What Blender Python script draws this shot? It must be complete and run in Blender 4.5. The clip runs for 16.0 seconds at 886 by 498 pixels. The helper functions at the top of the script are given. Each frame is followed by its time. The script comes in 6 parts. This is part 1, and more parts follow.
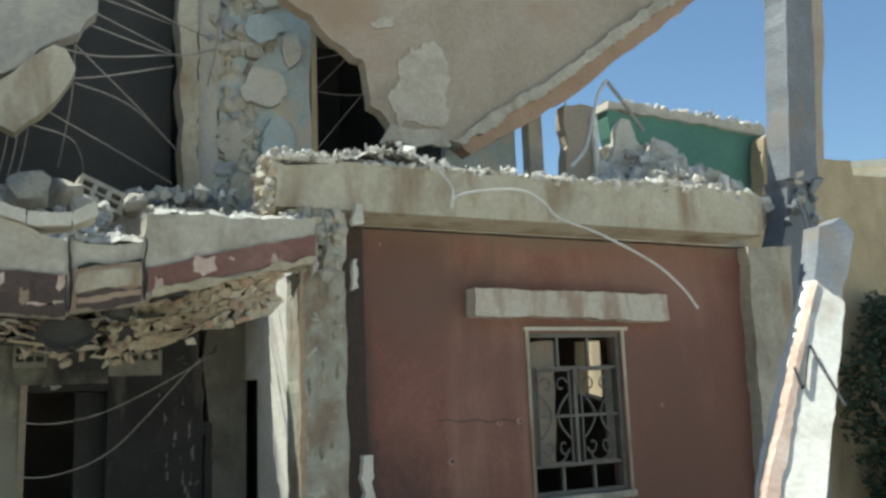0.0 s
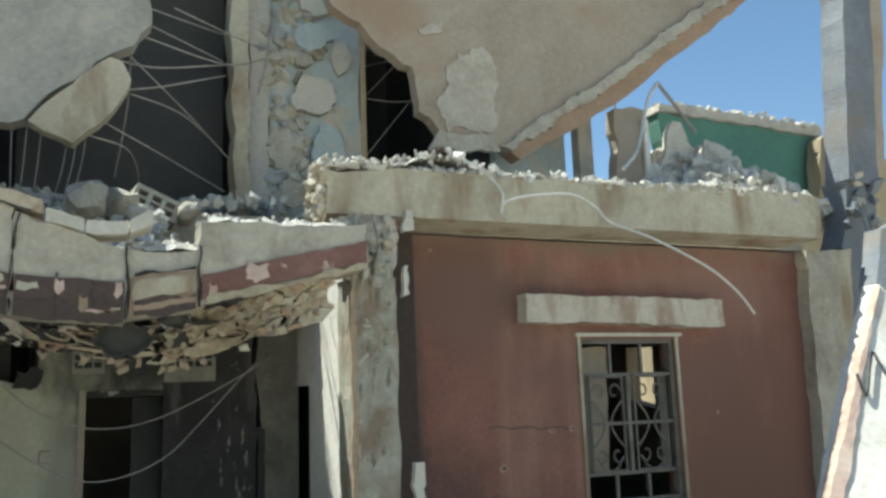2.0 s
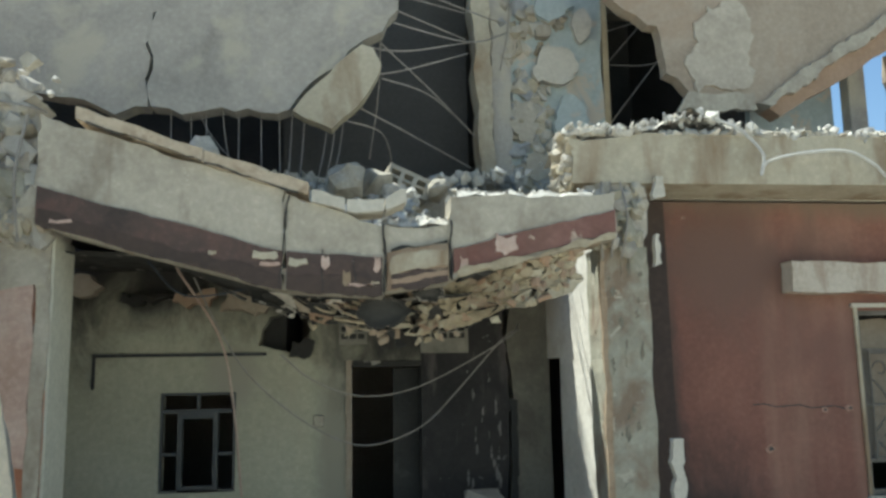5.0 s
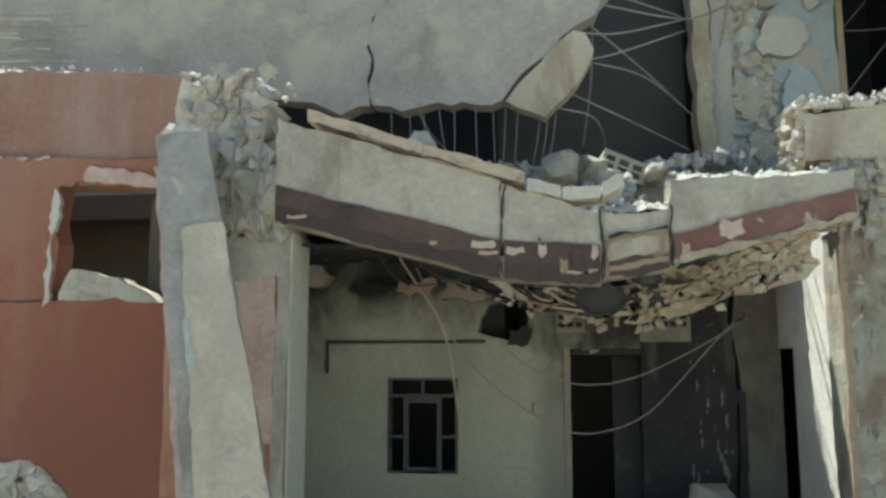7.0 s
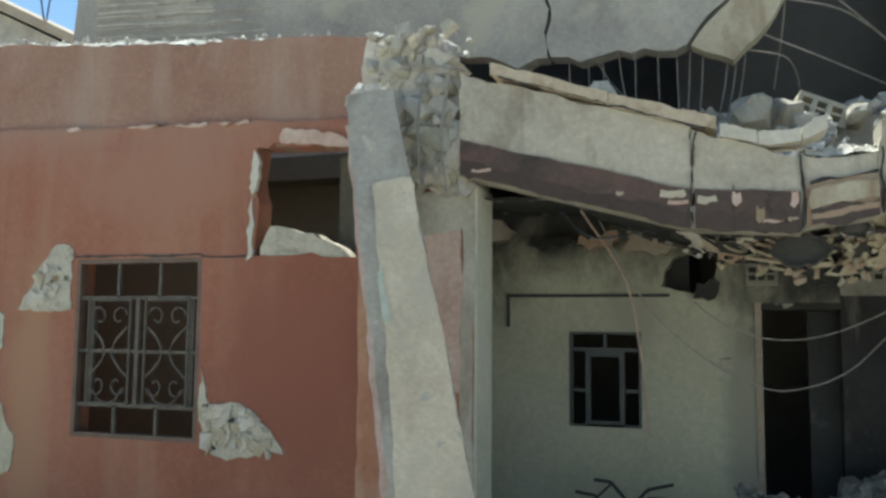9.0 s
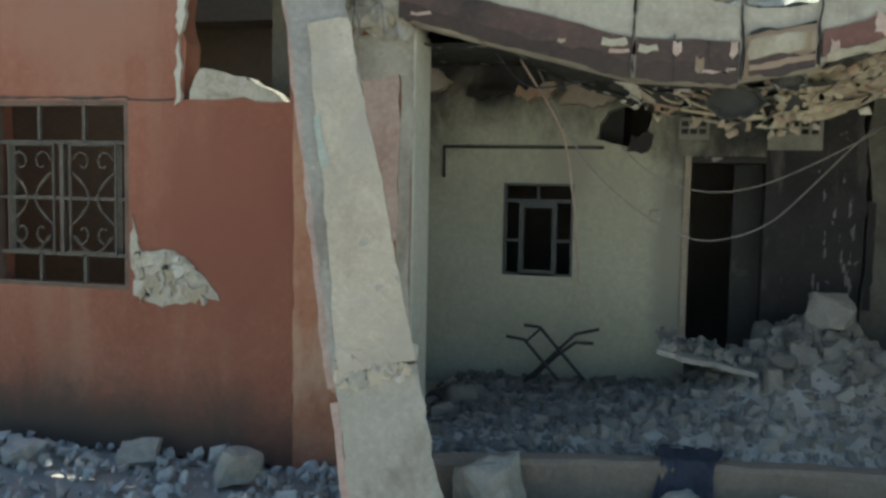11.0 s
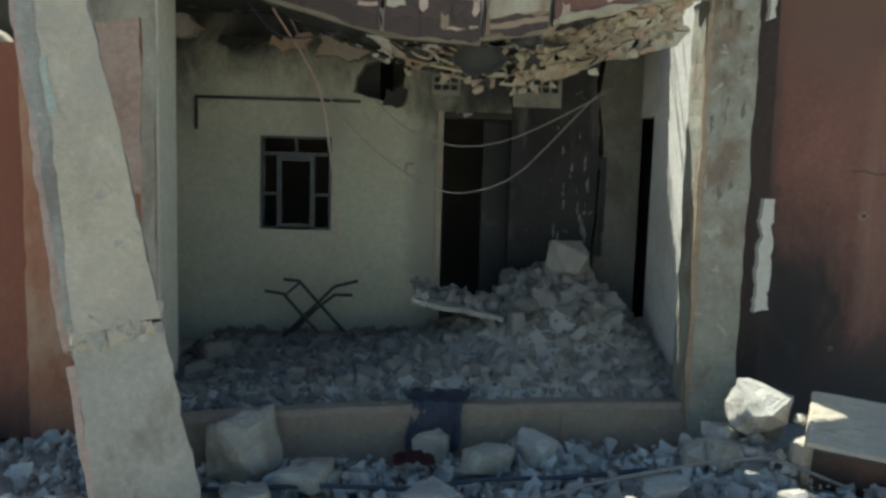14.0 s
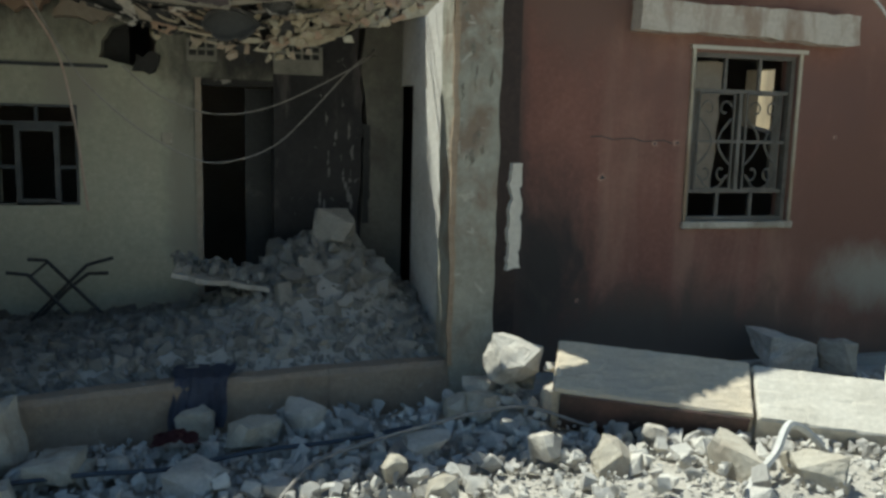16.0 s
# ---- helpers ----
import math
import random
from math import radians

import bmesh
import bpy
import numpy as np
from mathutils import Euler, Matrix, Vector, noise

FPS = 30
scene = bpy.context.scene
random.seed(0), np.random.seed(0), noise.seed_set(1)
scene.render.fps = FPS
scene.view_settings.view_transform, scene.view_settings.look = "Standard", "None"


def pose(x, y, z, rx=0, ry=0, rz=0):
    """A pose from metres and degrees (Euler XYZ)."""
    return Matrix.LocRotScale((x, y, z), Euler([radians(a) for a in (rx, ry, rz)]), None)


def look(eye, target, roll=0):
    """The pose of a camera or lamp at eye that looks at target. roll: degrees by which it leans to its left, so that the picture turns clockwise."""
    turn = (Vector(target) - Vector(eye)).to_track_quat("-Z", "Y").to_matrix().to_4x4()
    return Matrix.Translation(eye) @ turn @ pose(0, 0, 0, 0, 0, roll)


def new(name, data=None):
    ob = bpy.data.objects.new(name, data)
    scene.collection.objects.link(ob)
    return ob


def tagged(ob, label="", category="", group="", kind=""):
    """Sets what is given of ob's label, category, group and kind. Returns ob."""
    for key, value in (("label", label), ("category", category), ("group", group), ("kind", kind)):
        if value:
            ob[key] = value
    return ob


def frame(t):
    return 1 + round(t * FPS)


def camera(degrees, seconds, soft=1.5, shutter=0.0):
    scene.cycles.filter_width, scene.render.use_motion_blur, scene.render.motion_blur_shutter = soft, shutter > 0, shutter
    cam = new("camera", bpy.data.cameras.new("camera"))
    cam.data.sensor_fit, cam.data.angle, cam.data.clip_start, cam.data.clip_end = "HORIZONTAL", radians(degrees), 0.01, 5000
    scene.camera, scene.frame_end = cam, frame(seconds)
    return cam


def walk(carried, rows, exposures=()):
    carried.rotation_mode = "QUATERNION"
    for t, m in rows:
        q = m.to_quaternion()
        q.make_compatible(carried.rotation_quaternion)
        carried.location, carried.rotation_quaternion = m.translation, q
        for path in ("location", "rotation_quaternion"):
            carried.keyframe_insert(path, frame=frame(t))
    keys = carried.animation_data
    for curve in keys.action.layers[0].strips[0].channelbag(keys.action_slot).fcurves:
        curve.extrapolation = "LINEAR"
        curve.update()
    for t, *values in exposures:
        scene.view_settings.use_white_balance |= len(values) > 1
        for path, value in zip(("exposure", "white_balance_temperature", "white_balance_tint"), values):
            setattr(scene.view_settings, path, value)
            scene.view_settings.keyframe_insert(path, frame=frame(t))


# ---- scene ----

from mathutils.geometry import tessellate_polygon

# ---------------------------------------------------------------- camera
cam = camera(55.0, 16.0, soft=2.9)
ROWS = [
    (0.0, 0.080, -0.112, 2.141, 99.51, 2.10, -26.33),
    (0.5, 0.071, -0.098, 2.143, 99.65, 2.07, -26.53),
    (1.0, 0.080, -0.111, 2.143, 99.60, 2.06, -27.61),
    (1.5, 0.075, -0.094, 2.140, 100.07, 1.98, -26.40),
    (2.0, 0.067, -0.077, 2.147, 100.01, 1.94, -23.16),
    (2.5, 0.068, -0.078, 2.138, 100.17, 1.77, -20.66),
    (3.0, 0.050, -0.070, 2.137, 99.92, 1.41, -17.54),
    (3.5, 0.018, -0.052, 2.135, 99.34, 1.11, -14.88),
    (6.0, 0.085, 0.025, 2.138, 98.73, 0.58, -0.81),
    (6.5, 0.069, 0.003, 2.127, 98.67, 0.19, 2.74),
    (7.0, 0.033, 0.004, 2.127, 98.10, -0.02, 7.42),
    (7.5, 0.000, 0.005, 2.124, 97.75, -0.06, 11.14),
    (8.0, -0.061, -0.017, 2.120, 97.19, -0.31, 15.04),
    (8.5, -0.081, -0.022, 2.103, 97.20, -0.49, 17.88),
    (9.0, -0.099, -0.030, 2.085, 95.27, -0.51, 18.42),
    (9.5, -0.113, -0.039, 2.066, 92.43, -0.82, 17.48),
    (12.0, -0.161, -0.005, 1.997, 84.16, -1.13, 9.90),
    (12.5, -0.135, 0.003, 1.988, 84.31, -1.48, 7.07),
    (13.0, -0.125, 0.008, 1.984, 83.98, -1.71, 4.04),
    (13.5, -0.089, -0.006, 1.995, 83.60, -1.85, 1.73),
    (14.0, -0.013, -0.029, 2.001, 83.20, -1.67, -1.34),
    (14.5, 0.017, -0.032, 2.005, 83.17, -1.94, -4.72),
    (15.0, 0.047, -0.042, 1.992, 81.83, -2.00, -8.04),
    (15.5, 0.112, -0.051, 2.012, 81.46, -1.70, -11.26),
    (16.0, 0.140, -0.072, 2.001, 81.49, -1.43, -15.82),
]
EXPOSURES = [(t, e, 6100, -2) for t, e in ((0.0, 0.84), (3.5, 1.04), (7.0, 1.0), (8.5, 0.98), (9.5, 1.05), (12.0, 0.96), (13.5, 0.81), (14.5, 0.68), (16.0, 0.38))]
walk(cam, [(t, pose(*row)) for t, *row in ROWS], EXPOSURES)

# ---------------------------------------------------------------- world and sun
SUN_TO = Vector((-0.37, 0.325, 1.0)).normalized()
world = bpy.data.worlds.new("world")
scene.world = world
world.use_nodes = True
wn = world.node_tree
sky = wn.nodes.new("ShaderNodeTexSky")
sky.sky_type = "NISHITA"
sky.sun_disc = False
sky.sun_elevation = math.asin(SUN_TO.z)
sky.sun_rotation = math.atan2(SUN_TO.x, SUN_TO.y)
sky.dust_density = 0.1
sky.ozone_density = 1.8
bg = wn.nodes["Background"]
wn.links.new(sky.outputs["Color"], bg.inputs["Color"])
bg.inputs["Strength"].default_value = 0.078
sun = new("sun", bpy.data.lights.new("sun", "SUN"))
sun.data.energy = 5.0
sun.data.angle = radians(0.55)
sun.data.color = (1.0, 0.95, 0.87)
sun.matrix_world = look(SUN_TO * 40, (0, 0, 0))


# ---------------------------------------------------------------- materials
def ramp(nt, fac, stops):
    r = nt.nodes.new("ShaderNodeValToRGB")
    el = r.color_ramp.elements
    while len(el) < len(stops):
        el.new(0.5)
    for e, (p, c) in zip(el, stops):
        e.position = p
        e.color = (*c, 1) if len(c) == 3 else c
    nt.links.new(fac, r.inputs["Fac"])
    return r.outputs["Color"]


def tex(nt, co, scale, detail=5, rough=0.6, stretch=(1, 1, 1), dist=0.0):
    m = nt.nodes.new("ShaderNodeMapping")
    m.inputs["Scale"].default_value = stretch
    nt.links.new(co, m.inputs["Vector"])
    n = nt.nodes.new("ShaderNodeTexNoise")
    n.inputs["Scale"].default_value = scale
    n.inputs["Detail"].default_value = detail
    n.inputs["Roughness"].default_value = rough
    n.inputs["Distortion"].default_value = dist
    nt.links.new(m.outputs["Vector"], n.inputs["Vector"])
    return n.outputs["Fac"]


def mixc(nt, fac, a, b, mode="MIX"):
    n = nt.nodes.new("ShaderNodeMix")
    n.data_type, n.blend_type = "RGBA", mode
    for sock, v in ((n.inputs["Factor"], fac), (n.inputs["A"], a), (n.inputs["B"], b)):
        if isinstance(v, (int, float)):
            sock.default_value = v
        elif isinstance(v, tuple):
            sock.default_value = (*v, 1)
        else:
            nt.links.new(v, sock)
    return n.outputs["Result"]


def surface(name, base, light, dark, blotch=1.2, grain=25.0, stain=None, stain_scale=1.0, stain_at=(0.5, 0.62), stretch=(1, 1, 1),
            chips=None, chip_at=(0.66, 0.69), chip_scale=3.0, rough=0.9, bump=0.35, per_piece=0.0, metal=0.0, zones=()):
    """Weathered mineral or painted surface: blotches, grain, stains, flaked patches, relief."""
    m = bpy.data.materials.new(name)
    m.use_nodes = True
    nt = m.node_tree
    b = nt.nodes["Principled BSDF"]
    co = nt.nodes.new("ShaderNodeNewGeometry").outputs["Position"]
    big = tex(nt, co, blotch, 6, 0.62, dist=0.4)
    fine = tex(nt, co, grain, 6, 0.7)
    col = ramp(nt, big, [(0.3, dark), (0.5, base), (0.72, light)])
    col = mixc(nt, 0.35, col, ramp(nt, fine, [(0.3, tuple(0.55 * c for c in base)), (0.55, base), (0.75, tuple(min(1, 1.3 * c) for c in light))]))
    if stain:
        st = ramp(nt, tex(nt, co, stain_scale, 5, 0.6, stretch, 0.3), [(stain_at[0], (0, 0, 0)), (stain_at[1], (1, 1, 1))])
        col = mixc(nt, st, col, mixc(nt, 0.75, col, stain))
    height = fine
    if chips:
        ch = ramp(nt, tex(nt, co, chip_scale, 7, 0.65, dist=0.6), [(chip_at[0], (0, 0, 0)), (chip_at[1], (1, 1, 1))])
        col = mixc(nt, ch, col, chips)
    for (cx, cz, rx, rz, zc) in zones:
        # a ragged blot of another tone, in x and z
        sub = nt.nodes.new("ShaderNodeVectorMath")
        sub.operation = "SUBTRACT"
        sub.inputs[1].default_value = (cx, 0, cz)
        nt.links.new(co, sub.inputs[0])
        sc = nt.nodes.new("ShaderNodeVectorMath")
        sc.operation = "MULTIPLY"
        sc.inputs[1].default_value = (1 / rx, 0, 1 / rz)
        nt.links.new(sub.outputs["Vector"], sc.inputs[0])
        ln = nt.nodes.new("ShaderNodeVectorMath")
        ln.operation = "LENGTH"
        nt.links.new(sc.outputs["Vector"], ln.inputs[0])
        ma = nt.nodes.new("ShaderNodeMath")
        ma.operation = "MULTIPLY_ADD"
        nt.links.new(tex(nt, co, 2.4, 7, 0.68, (1, 1, 0.55), 0.5), ma.inputs[0])
        ma.inputs[1].default_value = 2.0
        nt.links.new(ln.outputs["Value"], ma.inputs[2])
        rr = nt.nodes.new("ShaderNodeMapRange")
        rr.interpolation_type = "SMOOTHSTEP"
        rr.inputs["From Min"].default_value, rr.inputs["From Max"].default_value = 1.25, 2.45
        rr.inputs["To Min"].default_value, rr.inputs["To Max"].default_value = 0.98, 0.0
        nt.links.new(ma.outputs["Value"], rr.inputs["Value"])
        col = mixc(nt, rr.outputs["Result"], col, zc)
    if per_piece:
        rnd = nt.nodes.new("ShaderNodeNewGeometry").outputs["Random Per Island"]
        col = mixc(nt, 1.0, col, ramp(nt, rnd, [(0.0, (1 - per_piece,) * 3), (1.0, (1, 1, 0.98))]), "MULTIPLY")
    nt.links.new(col, b.inputs["Base Color"])
    b.inputs["Roughness"].default_value = rough
    b.inputs["Metallic"].default_value = metal
    bp = nt.nodes.new("ShaderNodeBump")
    bp.inputs["Strength"].default_value = bump
    bp.inputs["Distance"].default_value = 0.02
    nt.links.new(height, bp.inputs["Height"])
    nt.links.new(bp.outputs["Normal"], b.inputs["Normal"])
    return m


COLMAT = surface("stripped_column_concrete", (0.34, 0.32, 0.25), (0.42, 0.395, 0.315), (0.235, 0.215, 0.165), blotch=3.2, stain=(0.19, 0.12, 0.075), stain_scale=3.0, stain_at=(0.50, 0.62), stretch=(1, 1, 0.55), chips=(0.43, 0.39, 0.31), chip_at=(0.60, 0.63), chip_scale=4.5, bump=0.9)
KERBMAT = surface("dusty_tan_kerb", (0.31, 0.235, 0.165), (0.39, 0.32, 0.24), (0.22, 0.16, 0.11), blotch=2.5, stain=(0.20, 0.15, 0.11), stain_scale=2.5, stain_at=(0.52, 0.7), chips=(0.46, 0.42, 0.36), chip_at=(0.64, 0.70), chip_scale=5, bump=0.6)
COPING = surface("tan_coping", (0.47, 0.385, 0.28), (0.56, 0.48, 0.37), (0.34, 0.26, 0.18), blotch=4, stain=(0.24, 0.17, 0.11), stain_scale=6, stain_at=(0.55, 0.68), bump=0.7)
CANOPY = surface("stained_canopy", (0.50, 0.44, 0.36), (0.57, 0.52, 0.44), (0.38, 0.31, 0.24), blotch=3, stain=(0.26, 0.17, 0.11), stain_scale=5, stain_at=(0.50, 0.66), stretch=(1, 1, 0.3), bump=0.5)
POCK = surface("chipped_red_plaster", (0.36, 0.215, 0.16), (0.44, 0.30, 0.23), (0.24, 0.13, 0.095), blotch=14, bump=0.6)
CONC = surface("concrete", (0.42, 0.378, 0.30), (0.53, 0.485, 0.395), (0.27, 0.235, 0.185), blotch=2.2, stain=(0.17, 0.13, 0.09), stain_scale=2.6, stain_at=(0.53, 0.70), stretch=(1, 1, 0.5), chips=(0.50, 0.46, 0.37), chip_at=(0.66, 0.68), chip_scale=6, bump=0.6)
CONC_WARM = surface("concrete_warm", (0.43, 0.38, 0.28), (0.53, 0.48, 0.37), (0.29, 0.245, 0.175), blotch=2.0, stain=(0.20, 0.125, 0.065), stain_scale=2.4, stain_at=(0.5, 0.66), stretch=(1, 1, 0.3), bump=0.4)
CONC_OLD = surface("concrete_old_grey", (0.365, 0.338, 0.295), (0.48, 0.445, 0.385), (0.23, 0.213, 0.188), blotch=1.3, stain=(0.46, 0.42, 0.33), stain_scale=1.6, stain_at=(0.52, 0.62), chips=(0.50, 0.47, 0.41), chip_at=(0.70, 0.72), chip_scale=4, bump=0.5)
COLGREY = surface("bare_grey_column", (0.40, 0.365, 0.305), (0.49, 0.45, 0.385), (0.28, 0.25, 0.205), blotch=3.0, stain=(0.24, 0.20, 0.155), stain_scale=3.5, stain_at=(0.52, 0.68), stretch=(1, 1, 0.4), chips=(0.52, 0.46, 0.37), chip_at=(0.64, 0.67), chip_scale=5, bump=0.7)
COLDARK = surface("spalled_column_pit", (0.20, 0.18, 0.135), (0.26, 0.235, 0.18), (0.13, 0.115, 0.085), blotch=12, bump=0.8)
SLABPATCH = surface("bare_slab_patch", (0.43, 0.38, 0.305), (0.52, 0.47, 0.385), (0.33, 0.285, 0.22), blotch=4, bump=0.5)
CONC_TAN = surface("concrete_tan", (0.36, 0.30, 0.23), (0.44, 0.38, 0.30), (0.26, 0.20, 0.145), blotch=0.8, stain=(0.28, 0.18, 0.11), stain_scale=0.8, stain_at=(0.5, 0.68), bump=0.4)
CONC_TAN2 = surface("tan_slab_edge", (0.36, 0.245, 0.165), (0.43, 0.31, 0.22), (0.27, 0.175, 0.11), blotch=1.5, bump=0.3)
CONC_PALE = surface("pale_old_plaster", (0.52, 0.48, 0.40), (0.60, 0.56, 0.48), (0.42, 0.38, 0.31), blotch=3, bump=0.4)
PINKISH = surface("pinkish_plaster", (0.50, 0.36, 0.29), (0.60, 0.50, 0.42), (0.38, 0.25, 0.19), blotch=4, bump=0.5)
BLOCK = surface("hollow_block", (0.40, 0.335, 0.23), (0.49, 0.42, 0.30), (0.25, 0.20, 0.13), blotch=9, grain=40, bump=0.5)
CONC_BLUE = surface("concrete_grey_blue", (0.33, 0.335, 0.33), (0.41, 0.415, 0.40), (0.23, 0.235, 0.235), stain=(0.3, 0.24, 0.18), stain_at=(0.58, 0.72))
BROKEN = surface("broken_concrete", (0.55, 0.50, 0.42), (0.68, 0.64, 0.56), (0.36, 0.32, 0.26), blotch=5, grain=40, bump=0.9)
RUBBLE = surface("rubble_stone", (0.68, 0.64, 0.57), (0.78, 0.75, 0.68), (0.52, 0.485, 0.42), blotch=3, grain=45, bump=0.8, per_piece=0.4)
# Darker copy of rubble_stone: the porch shade is in the colour.
SHADED_RUBBLE = surface("shaded_rubble", (0.37, 0.345, 0.305), (0.48, 0.45, 0.40), (0.23, 0.212, 0.187), blotch=2.2, grain=45, bump=0.8, per_piece=0.5, zones=((-1.3, 0.4, 1.5, 0.7, (0.25, 0.23, 0.20)),))
WINSTEEL = surface("dim_window_steel", (0.075, 0.076, 0.074), (0.11, 0.11, 0.105), (0.05, 0.047, 0.042), blotch=8, grain=60, rough=0.6, bump=0.15)
DUST = surface("dusty_ground", (0.50, 0.465, 0.40), (0.62, 0.58, 0.51), (0.36, 0.33, 0.28), blotch=2.0, grain=50, bump=1.0)
RED = surface("red_plaster", (0.275, 0.115, 0.073), (0.33, 0.165, 0.11), (0.215, 0.082, 0.052), blotch=0.9, stain=(0.42, 0.26, 0.16), stain_scale=2.2, stain_at=(0.56, 0.74), stretch=(1, 1, 0.18), chips=(0.55, 0.45, 0.36), chip_at=(0.735, 0.75), bump=0.2)
ORANGE = surface("orange_plaster", (0.36, 0.165, 0.095), (0.42, 0.23, 0.15), (0.28, 0.11, 0.065), blotch=1.5, stain=(0.50, 0.36, 0.24), stain_scale=2.5, stain_at=(0.52, 0.7), stretch=(1, 1, 0.35), bump=0.2)
# zones darken the base and tint patches redder, tan and paler
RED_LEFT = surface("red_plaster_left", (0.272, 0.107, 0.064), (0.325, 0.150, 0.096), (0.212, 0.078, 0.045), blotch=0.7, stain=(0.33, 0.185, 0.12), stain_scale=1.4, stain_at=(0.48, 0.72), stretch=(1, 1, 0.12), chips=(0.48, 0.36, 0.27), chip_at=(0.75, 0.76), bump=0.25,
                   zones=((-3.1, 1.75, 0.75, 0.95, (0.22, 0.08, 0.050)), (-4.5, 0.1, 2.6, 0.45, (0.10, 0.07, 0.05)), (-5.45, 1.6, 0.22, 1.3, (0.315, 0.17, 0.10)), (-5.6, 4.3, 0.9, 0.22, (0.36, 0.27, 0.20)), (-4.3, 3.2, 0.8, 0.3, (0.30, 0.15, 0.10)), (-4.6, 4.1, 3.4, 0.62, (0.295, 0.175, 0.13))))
PATCH = surface("bare_masonry", (0.50, 0.455, 0.36), (0.62, 0.58, 0.48), (0.27, 0.23, 0.17), blotch=9, grain=40, chips=(0.10, 0.085, 0.065), chip_at=(0.66, 0.68), chip_scale=11, bump=1.0)
CREAM = surface("cream_plaster", (0.56, 0.54, 0.44), (0.62, 0.60, 0.51), (0.48, 0.46, 0.37), blotch=0.8, stain=(0.40, 0.36, 0.27), stain_at=(0.62, 0.78), bump=0.12)
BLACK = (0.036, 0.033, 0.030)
# Black zones hold scorching and also the shade under the slab.
CREAM_BURNT_SHADED = surface("cream_plaster_burnt_shaded", (0.45, 0.43, 0.32), (0.505, 0.485, 0.38), (0.375, 0.355, 0.26), blotch=0.8, stain=(0.40, 0.36, 0.27), stain_at=(0.62, 0.78), bump=0.12,
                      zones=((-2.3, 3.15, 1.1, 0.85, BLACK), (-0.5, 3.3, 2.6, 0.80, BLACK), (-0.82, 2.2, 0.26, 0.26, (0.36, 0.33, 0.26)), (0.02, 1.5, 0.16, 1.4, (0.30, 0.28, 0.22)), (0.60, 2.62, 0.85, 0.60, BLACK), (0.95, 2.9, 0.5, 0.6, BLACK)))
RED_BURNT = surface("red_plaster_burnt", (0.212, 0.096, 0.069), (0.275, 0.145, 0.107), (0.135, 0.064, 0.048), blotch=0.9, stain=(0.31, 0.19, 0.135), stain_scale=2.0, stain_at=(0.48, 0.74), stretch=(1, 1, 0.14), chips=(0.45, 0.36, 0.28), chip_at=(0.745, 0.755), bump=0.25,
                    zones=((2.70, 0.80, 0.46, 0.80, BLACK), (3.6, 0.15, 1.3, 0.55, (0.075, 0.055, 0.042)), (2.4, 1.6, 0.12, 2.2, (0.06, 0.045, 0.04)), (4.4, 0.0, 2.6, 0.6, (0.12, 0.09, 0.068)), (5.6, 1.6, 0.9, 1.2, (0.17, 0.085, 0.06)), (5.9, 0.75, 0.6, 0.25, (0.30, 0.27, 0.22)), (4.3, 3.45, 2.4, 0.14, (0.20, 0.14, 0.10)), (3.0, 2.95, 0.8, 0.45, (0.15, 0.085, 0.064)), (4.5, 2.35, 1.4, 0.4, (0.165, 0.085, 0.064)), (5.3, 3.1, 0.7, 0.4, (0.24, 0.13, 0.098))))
VENT = surface("smoked_vent_block", (0.24, 0.225, 0.185), (0.31, 0.29, 0.245), (0.15, 0.14, 0.115), blotch=5, bump=0.4)
RUSTEDGE = surface("rust_stained_mortar", (0.34, 0.25, 0.165), (0.42, 0.33, 0.23), (0.24, 0.16, 0.10), blotch=5, bump=0.6)
SOOTWALL = surface("burnt_black_plaster", (0.030, 0.028, 0.027), (0.055, 0.050, 0.046), (0.016, 0.015, 0.014), blotch=2.5, stain=(0.10, 0.085, 0.08), stain_scale=5.0, stain_at=(0.56, 0.66), stretch=(1, 1, 0.25), chips=(0.16, 0.15, 0.14), chip_at=(0.665, 0.685), chip_scale=7, bump=0.4)
PALESTREAK = surface("peeled_streak", (0.20, 0.185, 0.17), (0.27, 0.25, 0.235), (0.12, 0.11, 0.10), blotch=9, bump=0.5)
CORNERPL = surface("smoked_corner_plaster", (0.17, 0.157, 0.125), (0.22, 0.205, 0.165), (0.105, 0.097, 0.077), blotch=1.6, stain=(0.07, 0.06, 0.05), stain_scale=2.0, stain_at=(0.52, 0.7), stretch=(1, 1, 0.5), bump=0.3)
PARAPET = surface("faded_red_parapet", (0.29, 0.165, 0.118), (0.36, 0.235, 0.18), (0.225, 0.115, 0.08), blotch=0.9, stain=(0.36, 0.27, 0.21), stain_scale=1.8, stain_at=(0.50, 0.72), stretch=(1, 1, 0.2), chips=(0.45, 0.37, 0.30), chip_at=(0.70, 0.73), chip_scale=4, bump=0.3)
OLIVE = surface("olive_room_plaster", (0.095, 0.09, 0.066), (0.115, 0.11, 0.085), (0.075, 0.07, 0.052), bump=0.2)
IRON = surface("dull_iron", (0.095, 0.08, 0.062), (0.14, 0.117, 0.092), (0.058, 0.047, 0.035), blotch=9, grain=60, rough=0.7, bump=0.2)
# Near-black for charred parts, and for inserts that paint in hollow shade.
CHAR_SHADE = surface("char_and_shade_black", (0.040, 0.039, 0.036), (0.058, 0.056, 0.05), (0.025, 0.024, 0.022), chips=(0.085, 0.08, 0.072), chip_at=(0.62, 0.68), chip_scale=4.0, bump=0.4)
DARKRED = surface("dark_red_strip", (0.06, 0.042, 0.034), (0.09, 0.06, 0.045), (0.035, 0.026, 0.022), bump=0.3)
